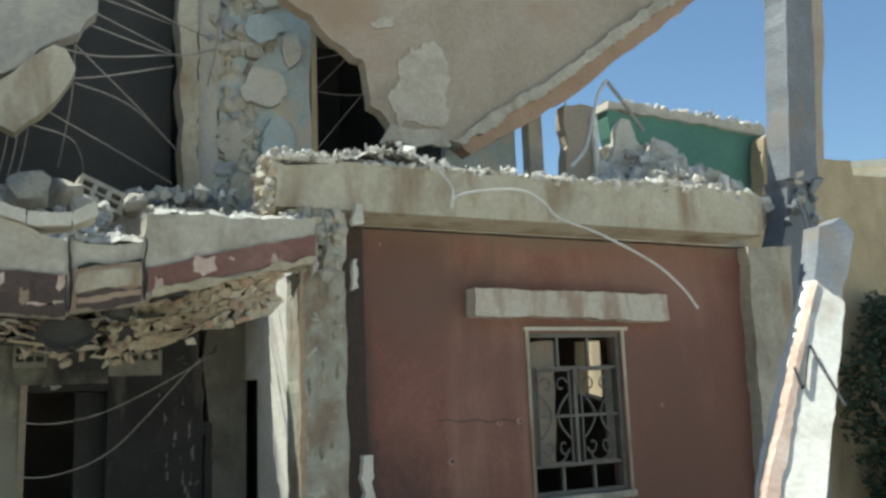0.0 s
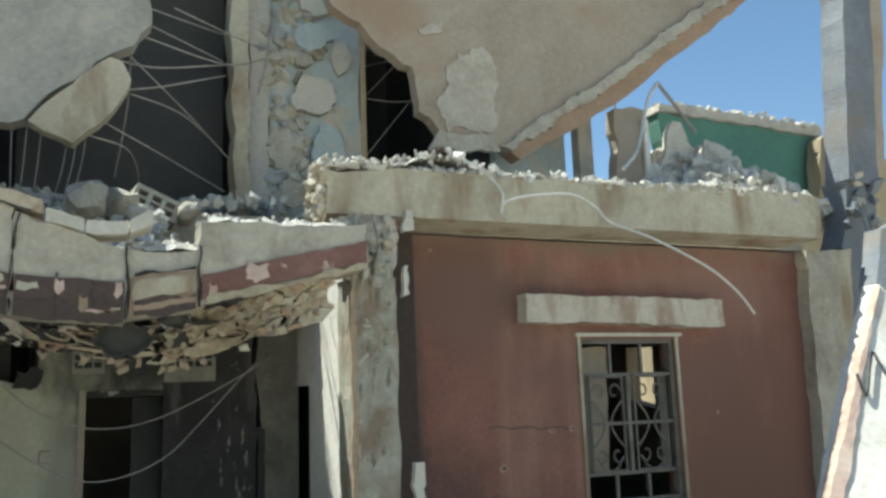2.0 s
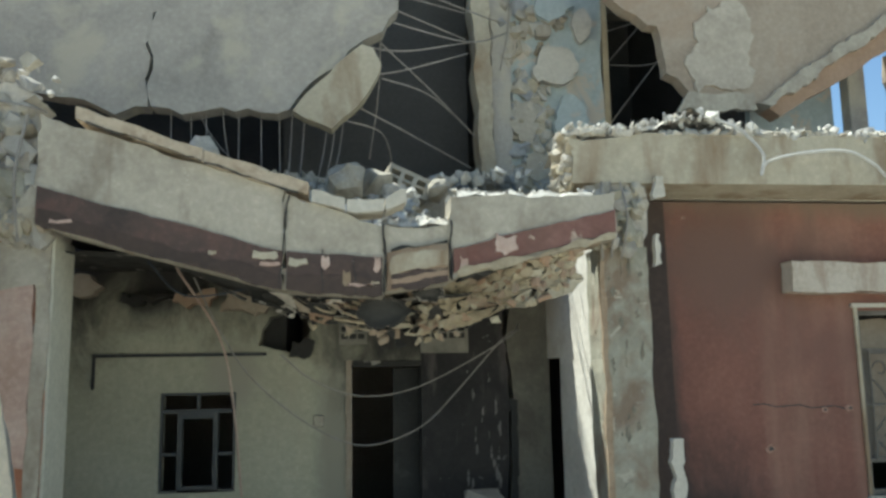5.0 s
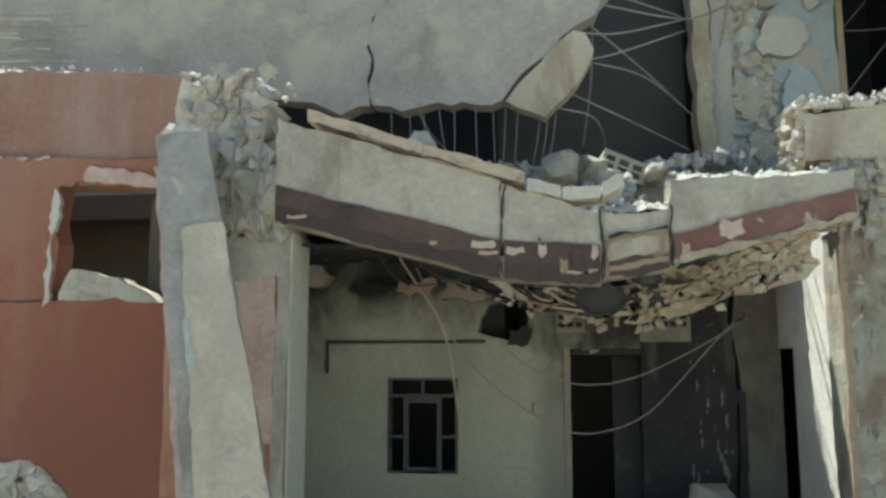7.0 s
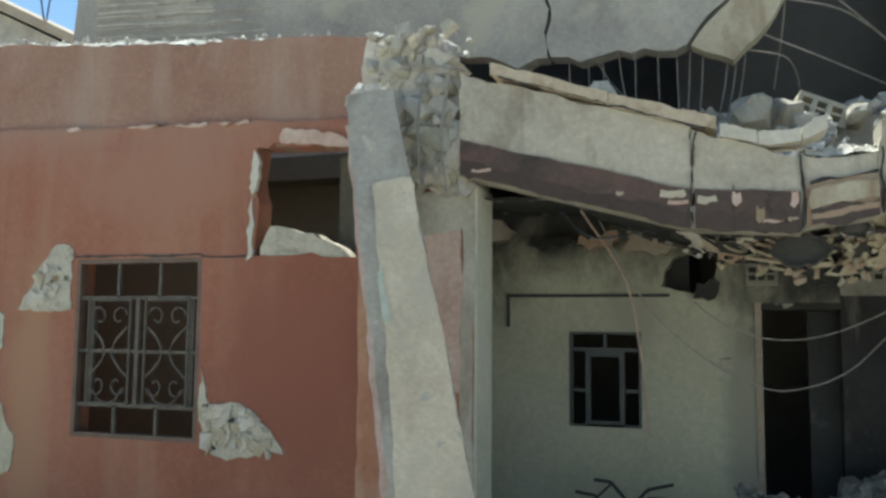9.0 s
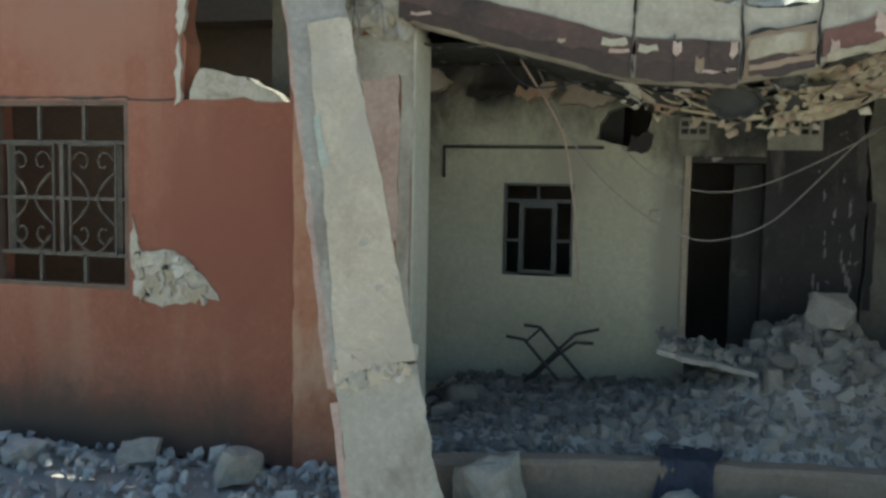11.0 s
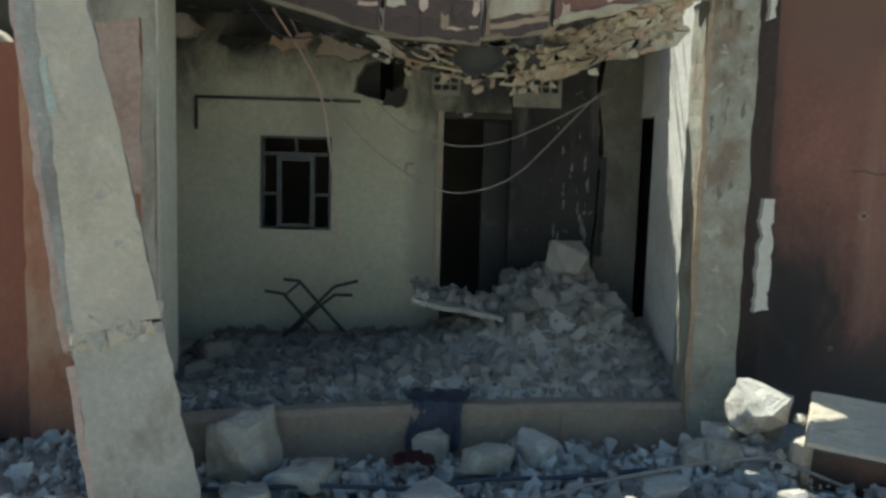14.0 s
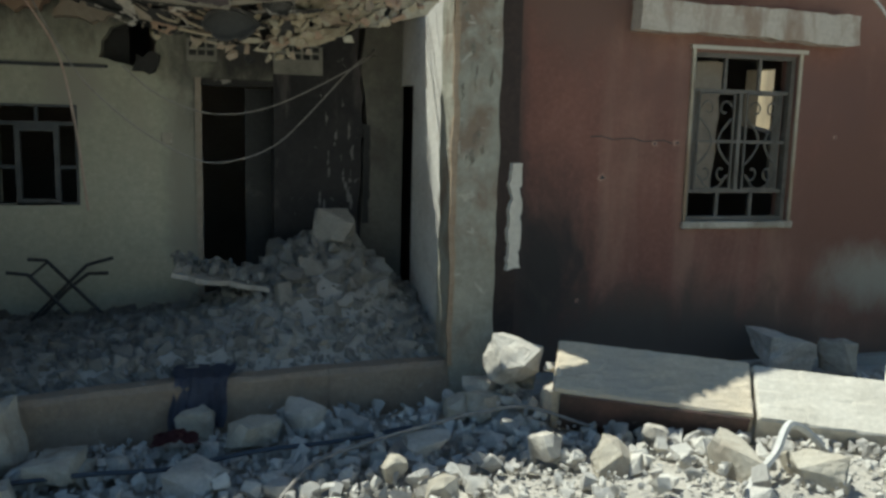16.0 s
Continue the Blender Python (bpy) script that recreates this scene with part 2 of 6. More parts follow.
POSTMAT = surface("blue_grey_post", (0.175, 0.185, 0.20), (0.25, 0.255, 0.262), (0.115, 0.122, 0.135), blotch=2.0, stain=(0.20, 0.16, 0.12), stain_at=(0.56, 0.7), bump=0.5)
TURQ = surface("faint_turquoise", (0.46, 0.475, 0.385), (0.51, 0.52, 0.43), (0.41, 0.42, 0.335), bump=0.4)
SOOT_SHADE = surface("soot_and_shade_plaster", (0.035, 0.032, 0.028), (0.06, 0.055, 0.05), (0.02, 0.02, 0.018), chips=(0.33, 0.30, 0.26), chip_at=(0.60, 0.63), chip_scale=4.0, bump=0.4)
SOOT_SHADE_BAND = surface("sooty_and_shaded_red_plaster", (0.085, 0.058, 0.048), (0.19, 0.10, 0.078), (0.035, 0.030, 0.026), blotch=1.8, chips=(0.34, 0.27, 0.21), chip_at=(0.69, 0.70), chip_scale=5, bump=0.4)
BLUEWALL = surface("pale_blue_plaster", (0.42, 0.465, 0.445), (0.50, 0.54, 0.51), (0.33, 0.37, 0.36), chips=(0.52, 0.46, 0.37), chip_at=(0.56, 0.6), chip_scale=2.2, bump=0.4)
REDBAND = surface("flaked_red_band", (0.195, 0.098, 0.079), (0.25, 0.138, 0.11), (0.17, 0.065, 0.05), blotch=3, stain=(0.12, 0.07, 0.05), stain_at=(0.5, 0.65), chips=(0.44, 0.34, 0.26), chip_at=(0.60, 0.62), chip_scale=4, bump=0.3)
GREEN = surface("green_plaster", (0.10, 0.22, 0.17), (0.13, 0.27, 0.21), (0.07, 0.16, 0.125), bump=0.15)
INNER_WARM = surface("dim_brown_plaster", (0.30, 0.26, 0.20), (0.36, 0.31, 0.25), (0.22, 0.19, 0.15), bump=0.2)
# Plaster tone taken far down to hold the upper room's shade.
INNER = surface("shade_toned_inner_plaster", (0.062, 0.060, 0.055), (0.085, 0.082, 0.075), (0.04, 0.039, 0.036), bump=0.2)
LEANPL = surface("cream_column_plaster", (0.60, 0.505, 0.365), (0.67, 0.58, 0.445), (0.47, 0.385, 0.275), blotch=3.0, stain=(0.46, 0.40, 0.31), stain_scale=2.2, stain_at=(0.47, 0.66), stretch=(1, 1, 0.6), chips=(0.43, 0.385, 0.31), chip_at=(0.64, 0.67), chip_scale=5, bump=0.7)
WHITE = surface("white_plaster", (0.66, 0.62, 0.55), (0.74, 0.71, 0.64), (0.50, 0.45, 0.38), blotch=2, stain=(0.40, 0.33, 0.25), stain_at=(0.58, 0.72), bump=0.3)
OCHRE = surface("ochre_wall", (0.42, 0.33, 0.20), (0.50, 0.41, 0.27), (0.29, 0.22, 0.13), stain=(0.18, 0.14, 0.09), stain_at=(0.52, 0.68), stretch=(1, 1, 0.3))
BEIGE = surface("beige_facade", (0.62, 0.57, 0.45), (0.68, 0.63, 0.52), (0.54, 0.49, 0.38), bump=0.1)
GRILLE = surface("dull_grille_paint", (0.135, 0.118, 0.095), (0.19, 0.168, 0.14), (0.08, 0.067, 0.05), blotch=8, grain=60, rough=0.65, bump=0.2)
STEEL = surface("grey_steel", (0.22, 0.22, 0.21), (0.30, 0.30, 0.28), (0.13, 0.11, 0.09), blotch=8, grain=60, rough=0.55, metal=0.4, bump=0.15)
DARKSTEEL = surface("dark_steel", (0.05, 0.05, 0.05), (0.08, 0.075, 0.07), (0.03, 0.028, 0.025), blotch=8, rough=0.6, metal=0.4, bump=0.15)
RUSTFRAME = surface("painted_window_steel", (0.13, 0.085, 0.06), (0.18, 0.125, 0.09), (0.075, 0.05, 0.035), blotch=9, grain=60, rough=0.7, bump=0.2)
REBAR = surface("rusty_rebar", (0.29, 0.265, 0.235), (0.36, 0.335, 0.30), (0.17, 0.14, 0.11), blotch=12, grain=80, rough=0.7, metal=0.2, bump=0.3)
CABLE = surface("pale_cable", (0.55, 0.53, 0.48), (0.62, 0.60, 0.55), (0.42, 0.40, 0.36), blotch=9, rough=0.6, bump=0.1)
HOSE = surface("dark_hose", (0.04, 0.05, 0.065), (0.06, 0.07, 0.09), (0.025, 0.03, 0.04), rough=0.5, bump=0.1)
CLOTH = surface("blue_grey_cloth", (0.115, 0.12, 0.155), (0.16, 0.165, 0.20), (0.07, 0.072, 0.095), blotch=6, grain=90, bump=0.5)
REDCLOTH = surface("dark_red_cloth", (0.10, 0.03, 0.03), (0.14, 0.05, 0.045), (0.06, 0.02, 0.02), blotch=6, grain=90, bump=0.5)
LEAF = surface("dark_leaves", (0.055, 0.085, 0.04), (0.085, 0.12, 0.06), (0.03, 0.045, 0.022), blotch=4, rough=0.7, bump=0.2, per_piece=0.5)
BARK = surface("bark", (0.12, 0.09, 0.06), (0.16, 0.13, 0.09), (0.07, 0.05, 0.035), blotch=6, bump=0.8)
glass_m = bpy.data.materials.new("dusty_glass")
glass_m.use_nodes = True
gb = glass_m.node_tree.nodes["Principled BSDF"]
gb.inputs["Base Color"].default_value = (0.75, 0.78, 0.75, 1)
gb.inputs["Roughness"].default_value = 0.15
gb.inputs["Transmission Weight"].default_value = 0.92


# ---------------------------------------------------------------- geometry helpers
def part(name, bm, material, parent=None, label=""):
    """Link a bmesh, or a mesh, as one object under a thing."""
    if isinstance(bm, bmesh.types.BMesh):
        me = bpy.data.meshes.new(name)
        bmesh.ops.recalc_face_normals(bm, faces=bm.faces)
        bm.to_mesh(me)
        bm.free()
    else:
        me = bm
    if material and not me.materials:
        me.materials.append(material)
    ob = new(name, me)
    if parent:
        ob.parent = parent
    if label:
        ob["label"] = label
    return ob


def empty(name, at=(0, 0, 0)):
    ob = new(name)
    ob.location = at
    bpy.context.view_layer.update()
    return ob


def jag(pts, amp, step=0.07, seed=0, straight=()):
    """A broken outline: each edge, but for the straight ones, is split and shaken."""
    rnd = random.Random(seed)
    out = []
    for i, (a, b) in enumerate(zip(pts, pts[1:] + pts[:1])):
        a, b = Vector(a), Vector(b)
        out.append(tuple(a))
        if i in straight:
            continue
        n = max(1, int((b - a).length / step))
        d = (b - a).normalized()
        side = Vector((-d.y, d.x))
        walk_amp = 0.0
        for k in range(1, n):
            walk_amp = 0.55 * walk_amp + rnd.gauss(0, amp)
            out.append(tuple(a.lerp(b, (k + rnd.uniform(-0.3, 0.3)) / n) + side * max(-2.2 * amp, min(2.2 * amp, walk_amp))))
    return out


def plate(outer, holes=(), y0=0.0, y1=0.2, bm=None, warp=None, bevel_in=0.0):
    """An upright plate in x and z with holes through it, from y0 back to y1."""
    bm = bm or bmesh.new()
    loops = [list(outer)] + [list(h) for h in holes]
    flat = [p for lp in loops for p in lp]
    tris = tessellate_polygon([[Vector((p[0], p[1], 0)) for p in lp] for lp in loops])
    w = warp or (lambda x, y, z: (x, y, z))
    f = [bm.verts.new(w(p[0], y0, p[1])) for p in flat]
    b = [bm.verts.new(w(p[0], y1, p[1])) for p in flat]
    for t in tris:
        for vs in ([f[i] for i in t], [b[i] for i in reversed(t)]):
            try:
                bm.faces.new(vs)
            except ValueError:
                pass
    k = 0
    for lp in loops:
        n = len(lp)
        for i in range(n):
            j = (i + 1) % n
            bm.faces.new((f[k + i], f[k + j], b[k + j], b[k + i]))
        k += n
    return bm


def box(x0, x1, y0, y1, z0, z1, bm=None, bevel=0.0, rough=0.0, seed=0, cuts=0):
    """A box; bevelled, or cut up and shaken where its edges are worn."""
    own = bmesh.new()
    bmesh.ops.create_cube(own, size=1)
    bmesh.ops.transform(own, matrix=Matrix.LocRotScale(((x0 + x1) / 2, (y0 + y1) / 2, (z0 + z1) / 2), None, (x1 - x0, y1 - y0, z1 - z0)), verts=own.verts)
    if cuts:
        longest = max(x1 - x0, y1 - y0, z1 - z0)
        for _ in range(cuts):
            es = [e for e in own.edges if e.calc_length() > longest / 12]
            if es:
                bmesh.ops.subdivide_edges(own, edges=es, cuts=1, use_grid_fill=True)
    if bevel:
        bmesh.ops.bevel(own, geom=list(own.edges), offset=bevel, segments=1, affect="EDGES", clamp_overlap=True)
    if rough:
        rnd = random.Random(seed)
        for v in own.verts:
            v.co += Vector([rnd.uniform(-rough, rough) for _ in range(3)])
    if bm is None:
        return own
    me = bpy.data.meshes.new("tmp")
    own.to_mesh(me)
    own.free()
    bm.from_mesh(me)
    bpy.data.meshes.remove(me)
    return bm


def tube(pts, r, sides=6, bm=None):
    """A round bar or wire along points."""
    bm = bm or bmesh.new()
    pts = [Vector(p) for p in pts]
    rings = []
    for i, p in enumerate(pts):
        d = (pts[min(i + 1, len(pts) - 1)] - pts[max(i - 1, 0)]).normalized()
        ref = Vector((0, 0, 1)) if abs(d.z) < 0.9 else Vector((1, 0, 0))
        u = d.cross(ref).normalized()
        v = d.cross(u)
        rings.append([bm.verts.new(p + r * (math.cos(2 * math.pi * k / sides) * u + math.sin(2 * math.pi * k / sides) * v)) for k in range(sides)])
    for a, b in zip(rings, rings[1:]):
        for k in range(sides):
            bm.faces.new((a[k], a[(k + 1) % sides], b[(k + 1) % sides], b[k]))
    bm.faces.new(rings[0][::-1])
    bm.faces.new(rings[-1])
    return bm


def smooth(pts, n=8):
    """Points on a smooth curve through the given ones."""
    p = [Vector(q) for q in pts]
    p = [2 * p[0] - p[1]] + p + [2 * p[-1] - p[-2]]
    out = []
    for i in range(1, len(p) - 2):
        for k in range(n):
            t = k / n
            a, b, c, d = p[i - 1:i + 3]
            out.append(0.5 * ((2 * b) + (c - a) * t + (2 * a - 5 * b + 4 * c - d) * t * t + (3 * b - a - 3 * c + d) * t ** 3))
    return out + [p[-2]]


def sag(a, b, drop, n=14):
    a, b = Vector(a), Vector(b)
    return [a.lerp(b, k / n) - Vector((0, 0, drop * 4 * (k / n) * (1 - k / n))) for k in range(n + 1)]


def rock(seed, sx, sy, sz, n=13):
    """An angular lump of broken concrete."""
    rnd = random.Random(seed)
    bm = bmesh.new()
    for _ in range(n):
        v = Vector([rnd.uniform(-1, 1) for _ in range(3)])
        m = max(abs(c) for c in v)
        v = v / m * rnd.uniform(0.8, 1.0)
        bm.verts.new((v.x * sx / 2, v.y * sy / 2, v.z * sz / 2))
    r = bmesh.ops.convex_hull(bm, input=list(bm.verts))
    bmesh.ops.delete(bm, geom=list({g for g in r["geom_interior"] + r["geom_unused"] if isinstance(g, bmesh.types.BMVert)}), context="VERTS")
    return bm


LUMPS = []
for s in range(16):
    lump = rock(100 + s, 1, random.Random(s).uniform(0.55, 1), random.Random(s + 50).uniform(0.4, 0.85), 11)
    lump.verts.index_update()
    LUMPS.append((np.array([v.co[:] for v in lump.verts]), [[v.index for v in fc.verts] for fc in lump.faces]))
    lump.free()


def scatter(name, spots, material, seed=0, label="", category="rubble"):
    """Many lumps in one mesh; spots are (x, y, z, size)."""
    rnd = random.Random(seed)
    verts, faces, base = [], [], 0
    for x, y, z, s in spots:
        vs, fs = LUMPS[rnd.randrange(16)]
        rot = np.array(Euler([rnd.uniform(0, 6.3) for _ in range(3)]).to_matrix())
        verts.append(vs @ rot.T * s + (x, y, z))
        faces += [[base + i for i in fc] for fc in fs]
        base += len(vs)
    me = bpy.data.meshes.new(name)
    me.from_pydata(np.concatenate(verts).tolist(), [], faces)
    ob = part(name, me, material)
    return tagged(ob, label, category, kind="stuff")


# ---------------------------------------------------------------- ground
def lie(x, y):
    """Height of the rubble-strewn street: heaped at the foot of the house and towards the open end."""
    h = 0.05 * noise.noise((x * 0.9, y * 0.9, 0)) + 0.03 * noise.noise((x * 3.1, y * 3.1, 4))
    h += 0.16 * math.exp(-((x - 3.2) / 1.6) ** 2 - ((y - 3.6) / 0.8) ** 2)
    h += 0.20 * math.exp(-((x - 2.1) / 0.38) ** 2 - ((y - 5.12) / 0.3) ** 2)
    return h * max(0.0, 1 - (max(0, abs(x) - 9) + max(0, abs(y - 4) - 6)) / 4)


bm = bmesh.new()
xs = [-600, -120, -40, -14] + [-10 + 0.25 * i for i in range(93)] + [20, 40, 120, 600]
ys = [-600, -120, -30, -8] + [-2 + 0.25 * i for i in range(42)] + [12, 20, 50, 150, 600]
grid = [[bm.verts.new((x, y, lie(x, y) - 0.02)) for x in xs] for y in ys]
for j in range(len(ys) - 1):
    for i in range(len(xs) - 1):
        bm.faces.new((grid[j][i], grid[j][i + 1], grid[j + 1][i + 1], grid[j + 1][i]))
tagged(part("ground", bm, DUST), "dusty grey street strewn with crushed concrete", "ground", kind="structure")

# ---------------------------------------------------------------- porch: floor, kerb, back and side walls
YB = 7.3
KERB = [(-1.45, 4.95), (-1.34, 4.99), (-0.95, 5.12), (-0.5, 5.25), (0.3, 5.36), (1.0, 5.45), (1.88, 5.52)]
KERB_TOP, KERB_DEEP = 0.33, 0.19


def kerb_front(x):
    """The kerb's front edge, which bends towards the street at its far end."""
    return float(np.interp(x, [q[0] for q in KERB], [q[1] for q in KERB]))


fl = [(x, y + 0.1) for x, y in KERB] + [(1.9, 5.7), (1.9, 9.2), (-2.6, 9.2), (-2.6, 5.9), (-1.72, 5.86)]
bm = bmesh.new()
lo = [bm.verts.new((x, y, 0.0)) for x, y in fl]
hi = [bm.verts.new((x, y, 0.27)) for x, y in fl]
bm.faces.new(hi)
bm.faces.new(lo[::-1])
for i in range(len(fl)):
    j = (i + 1) % len(fl)
    bm.faces.new((lo[i], lo[j], hi[j], hi[i]))
tagged(part("floor", bm, DUST), "dusty concrete porch floor buried in rubble", "floor", kind="structure")
kerb = empty("porch_kerb", (0, 5.3, 0))
tagged(kerb, "low tan concrete kerb bending along the porch edge, dusty on top", "kerb", kind="structure")
kx = [-1.45, -0.86, 0.02, 0.95, 1.88]
PROFILE = [(0.0, -0.05), (-0.004, 0.14), (0.0, KERB_TOP - 0.03), (0.026, KERB_TOP), (KERB_DEEP - 0.02, KERB_TOP - 0.004), (KERB_DEEP, KERB_TOP - 0.03), (KERB_DEEP, -0.05)]
for i, (a, b) in enumerate(zip(kx, kx[1:])):
    bm = bmesh.new()
    rings = []
    n = 14
    for k in range(n + 1):
        x = a + 0.0012 + (b - a - 0.0024) * k / n
        wob = lambda j, amp: amp * noise.noise((x * 7, j * 1.7, i * 3.1))
        rings.append([bm.verts.new((x, kerb_front(x) + d + wob(j, 0.014), z + wob(j + 9, 0.012) * (z > 0))) for j, (d, z) in enumerate(PROFILE)])
    for r0, r1 in zip(rings, rings[1:]):
        for j in range(len(PROFILE) - 1):
            bm.faces.new((r0[j], r0[j + 1], r1[j + 1], r1[j]))
    bm.faces.new(rings[0])
    bm.faces.new(rings[-1][::-1])
    part("kerb_stone", bm, KERBMAT, kerb).location = (0, -5.3, 0)

back = [(-2.6, 0.27), (0.16, 0.27), (0.16, 2.26), (0.74, 2.26), (0.74, 3.35), (-2.6, 3.35)]
F = YB / 5.5
win_b = (-1.05 * F, -0.595 * F, 2.06 + (1.0 + 0.46 - 2.06) * F, 2.06 + (1.6 + 0.46 - 2.06) * F)
door_b = (0.16, 0.74, 0.3, 2.26)
hole_b = jag([(-0.62, 2.44), (-0.52, 2.68), (-0.30, 2.76), (-0.12, 2.70), (-0.16, 2.46), (-0.36, 2.38)], 0.02, 0.06, 3)
rect = lambda r: [(r[0], r[2]), (r[1], r[2]), (r[1], r[3]), (r[0], r[3])]
tagged(part("wall_porch_back", plate(back, [rect(win_b), hole_b], YB, YB + 0.2), CREAM_BURNT_SHADED), "cream plastered porch wall, scorched, its top shade painted black", "wall", kind="structure")
# burnt stretch of the back wall beside the door, then a strip of sounder plaster
burnt = tagged(part("wall_porch_burnt", plate(jag([(0.743, 0.27), (1.50, 0.27), (1.47, 1.2), (1.52, 1.9), (1.46, 2.5), (1.52, 3.35), (0.743, 3.35)], 0.012, 0.09, 711, straight=(0, 5, 6)), [], YB - 0.004, YB + 0.2), SOOTWALL), "porch wall beside the door, burnt black, paint flaked in streaks", "wall", kind="structure")
tagged(part("wall_porch_corner", plate(jag([(1.53, 0.27), (1.86, 0.27), (1.86, 3.35), (1.55, 3.35), (1.49, 2.5), (1.55, 1.9), (1.50, 1.2)], 0.008, 0.09, 712, straight=(0, 1, 2)), [], YB - 0.006, YB + 0.2), CORNERPL), "grey-tan plaster strip in the porch corner, smoked", "wall", kind="structure")
rs = random.Random(713)
for k in range(26):
    x = rs.gauss(1.27, 0.10)
    z = rs.uniform(0.95, 2.2)
    if not 1.0 < x < 1.45:
        continue
    w_, h_ = rs.uniform(0.008, 0.03), rs.uniform(0.03, 0.16)
    q = [(x, z), (x + w_, z + 0.2 * h_), (x + w_ * 0.7, z + h_), (x + 0.1 * w_, z + 0.8 * h_)]
    part("bare_streak", plate(jag(q, 0.006, 0.02, 715 + k), [], YB - 0.008, YB - 0.003), PALESTREAK, burnt, "pale streak where burnt paint peeled")
tagged(part("wall_trim", plate(jag([(1.50, 1.1), (1.56, 1.1), (1.57, 1.95), (1.51, 1.97)], 0.006, 0.08, 741), [], YB - 0.02, YB - 0.006), CHAR_SHADE), "charred strip in the porch corner", "trim", kind="structure")
# side wall with its doorway next to the back corner
bm = box(1.85, 2.1, 5.835, 6.88, 0.27, 3.38)
box(1.85, 2.1, 6.88, 7.3, 2.3, 3.38, bm)
tagged(part("wall_porch_side", bm, WHITE), "pale plastered porch side wall with a doorway", "wall", kind="structure")
bm = box(-2.9, -2.6, 5.85, 9.2, 0.0, 3.38)
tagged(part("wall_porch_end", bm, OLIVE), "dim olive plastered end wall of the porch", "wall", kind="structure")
# rooms behind, dark
bm = box(-7.5, 6.6, 10.6, 10.8, 0, 3.4)
box(-7.5, -7.3, 5.85, 10.6, 0, 3.4, bm)
tagged(part("wall_rooms_back", bm, INNER_WARM), "dim plastered back wall of the ground floor rooms", "wall", kind="structure")
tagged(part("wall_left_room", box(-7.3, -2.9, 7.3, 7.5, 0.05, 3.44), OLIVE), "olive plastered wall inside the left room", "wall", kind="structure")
tagged(part("wall_hall_side", box(-0.6, -0.4, YB + 0.2, 10.6, 0, 3.38), CHAR_SHADE), "near-black hall wall behind the door", "wall", kind="structure")
tagged(part("wall_room_side", box(2.1, 2.3, 7.3, 10.6, 0, 3.38), CHAR_SHADE), "near-black hall wall behind the side doorway", "wall", kind="structure")
tagged(part("floor_rooms", box(-7.4, 6.6, 5.9, 10.6, -0.05, 0.05), DUST), "dusty floor of the dark rooms", "floor", kind="structure")

end_hole = [(8.62, 1.95), (9.16, 2.05), (9.14, 2.72), (8.60, 2.70)]
bm = plate([(6.2, 0), (10.6, 0), (10.6, 3.44), (6.2, 3.44)], [end_hole], 0, 0.2)
bm.transform(Matrix.Translation((6.8, 0, 0)) @ Matrix.Rotation(radians(90), 4, "Z"))
tagged(part("wall_room_end", bm, INNER_WARM), "dim end wall of the right room with a broken-out opening", "wall", kind="structure")
tagged(part("wall_yard", box(10.2, 10.4, 8.2, 17.0, 0, 4.2), OCHRE), "sunlit ochre yard wall seen through the room", "wall", kind="structure")

# ---------------------------------------------------------------- right block: wall, beam, column
YW = 6.0
rw = (3.92, 4.88, 1.25, 2.60)
outer = [(2.0, 0), (6.9, 0), (6.88, 1.1), (6.62, 2.2), (6.42, 3.42), (2.0, 3.42)]
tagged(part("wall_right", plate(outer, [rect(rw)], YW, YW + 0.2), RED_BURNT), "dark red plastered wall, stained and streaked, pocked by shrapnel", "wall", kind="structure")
tagged(part("wall_strip", plate([(2.0, 0.0), (2.46, 0), (2.44, 3.42), (2.0, 3.42)], [], YW - 0.03, YW), DARKRED), "dark brown plaster strip beside the column", "wall", kind="structure")
beam = tagged(empty("roof_beam", (3.9, 5.75, 3.42)), "weathered concrete edge beam of the flat roof, stained below", "beam", kind="structure")
top = jag([(1.62, 3.44), (6.22, 3.46), (6.22, 3.84), (5.0, 3.86), (3.0, 3.80), (1.6, 3.76)], 0.012, 0.12, 5, straight=(0,))
p = part("beam_face", plate(top, [], 5.5, YW), CONC_WARM, beam)
p.location = (-3.9, -5.75, -3.42)
for i in range(46):
    rr2 = random.Random(840 + i)
    bm = rock(860 + i, rr2.uniform(0.05, 0.16), rr2.uniform(0.05, 0.1), rr2.uniform(0.03, 0.08), 12)
    x = 1.66 + 0.098 * i + rr2.uniform(-0.05, 0.05)
    bm.transform(pose(x - 3.9, 5.52 - 5.75, 3.80 + 0.03 * (x - 1.6) / 4.6 - 3.42, rr2.uniform(-30, 30), rr2.uniform(-15, 15), rr2.uniform(-40, 40)))
    part("chipped_edge", bm, (BROKEN, CONC_PALE, CONC)[i % 3], beam)
tagged(part("roof_slab", box(1.9, 6.5, YW, 10.8, 3.44, 3.74), CONC), "flat concrete roof slab under rubble", "roof", kind="structure")
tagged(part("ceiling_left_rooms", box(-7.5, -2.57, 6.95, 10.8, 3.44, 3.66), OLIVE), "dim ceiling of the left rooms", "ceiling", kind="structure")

column = tagged(empty("porch_column", (1.96, 5.66, 0)), "square concrete column with flaked mortar and torn head", "column")
col_shaft = p = part("shaft", plate(jag([(1.8, 0), (2.13, 0), (2.12, 3.0), (1.79, 3.0)], 0.005, 0.08, 8, straight=(0,)), [], 5.5, 5.83), COLMAT, column)
p.location = (-1.96, -5.66, 0)
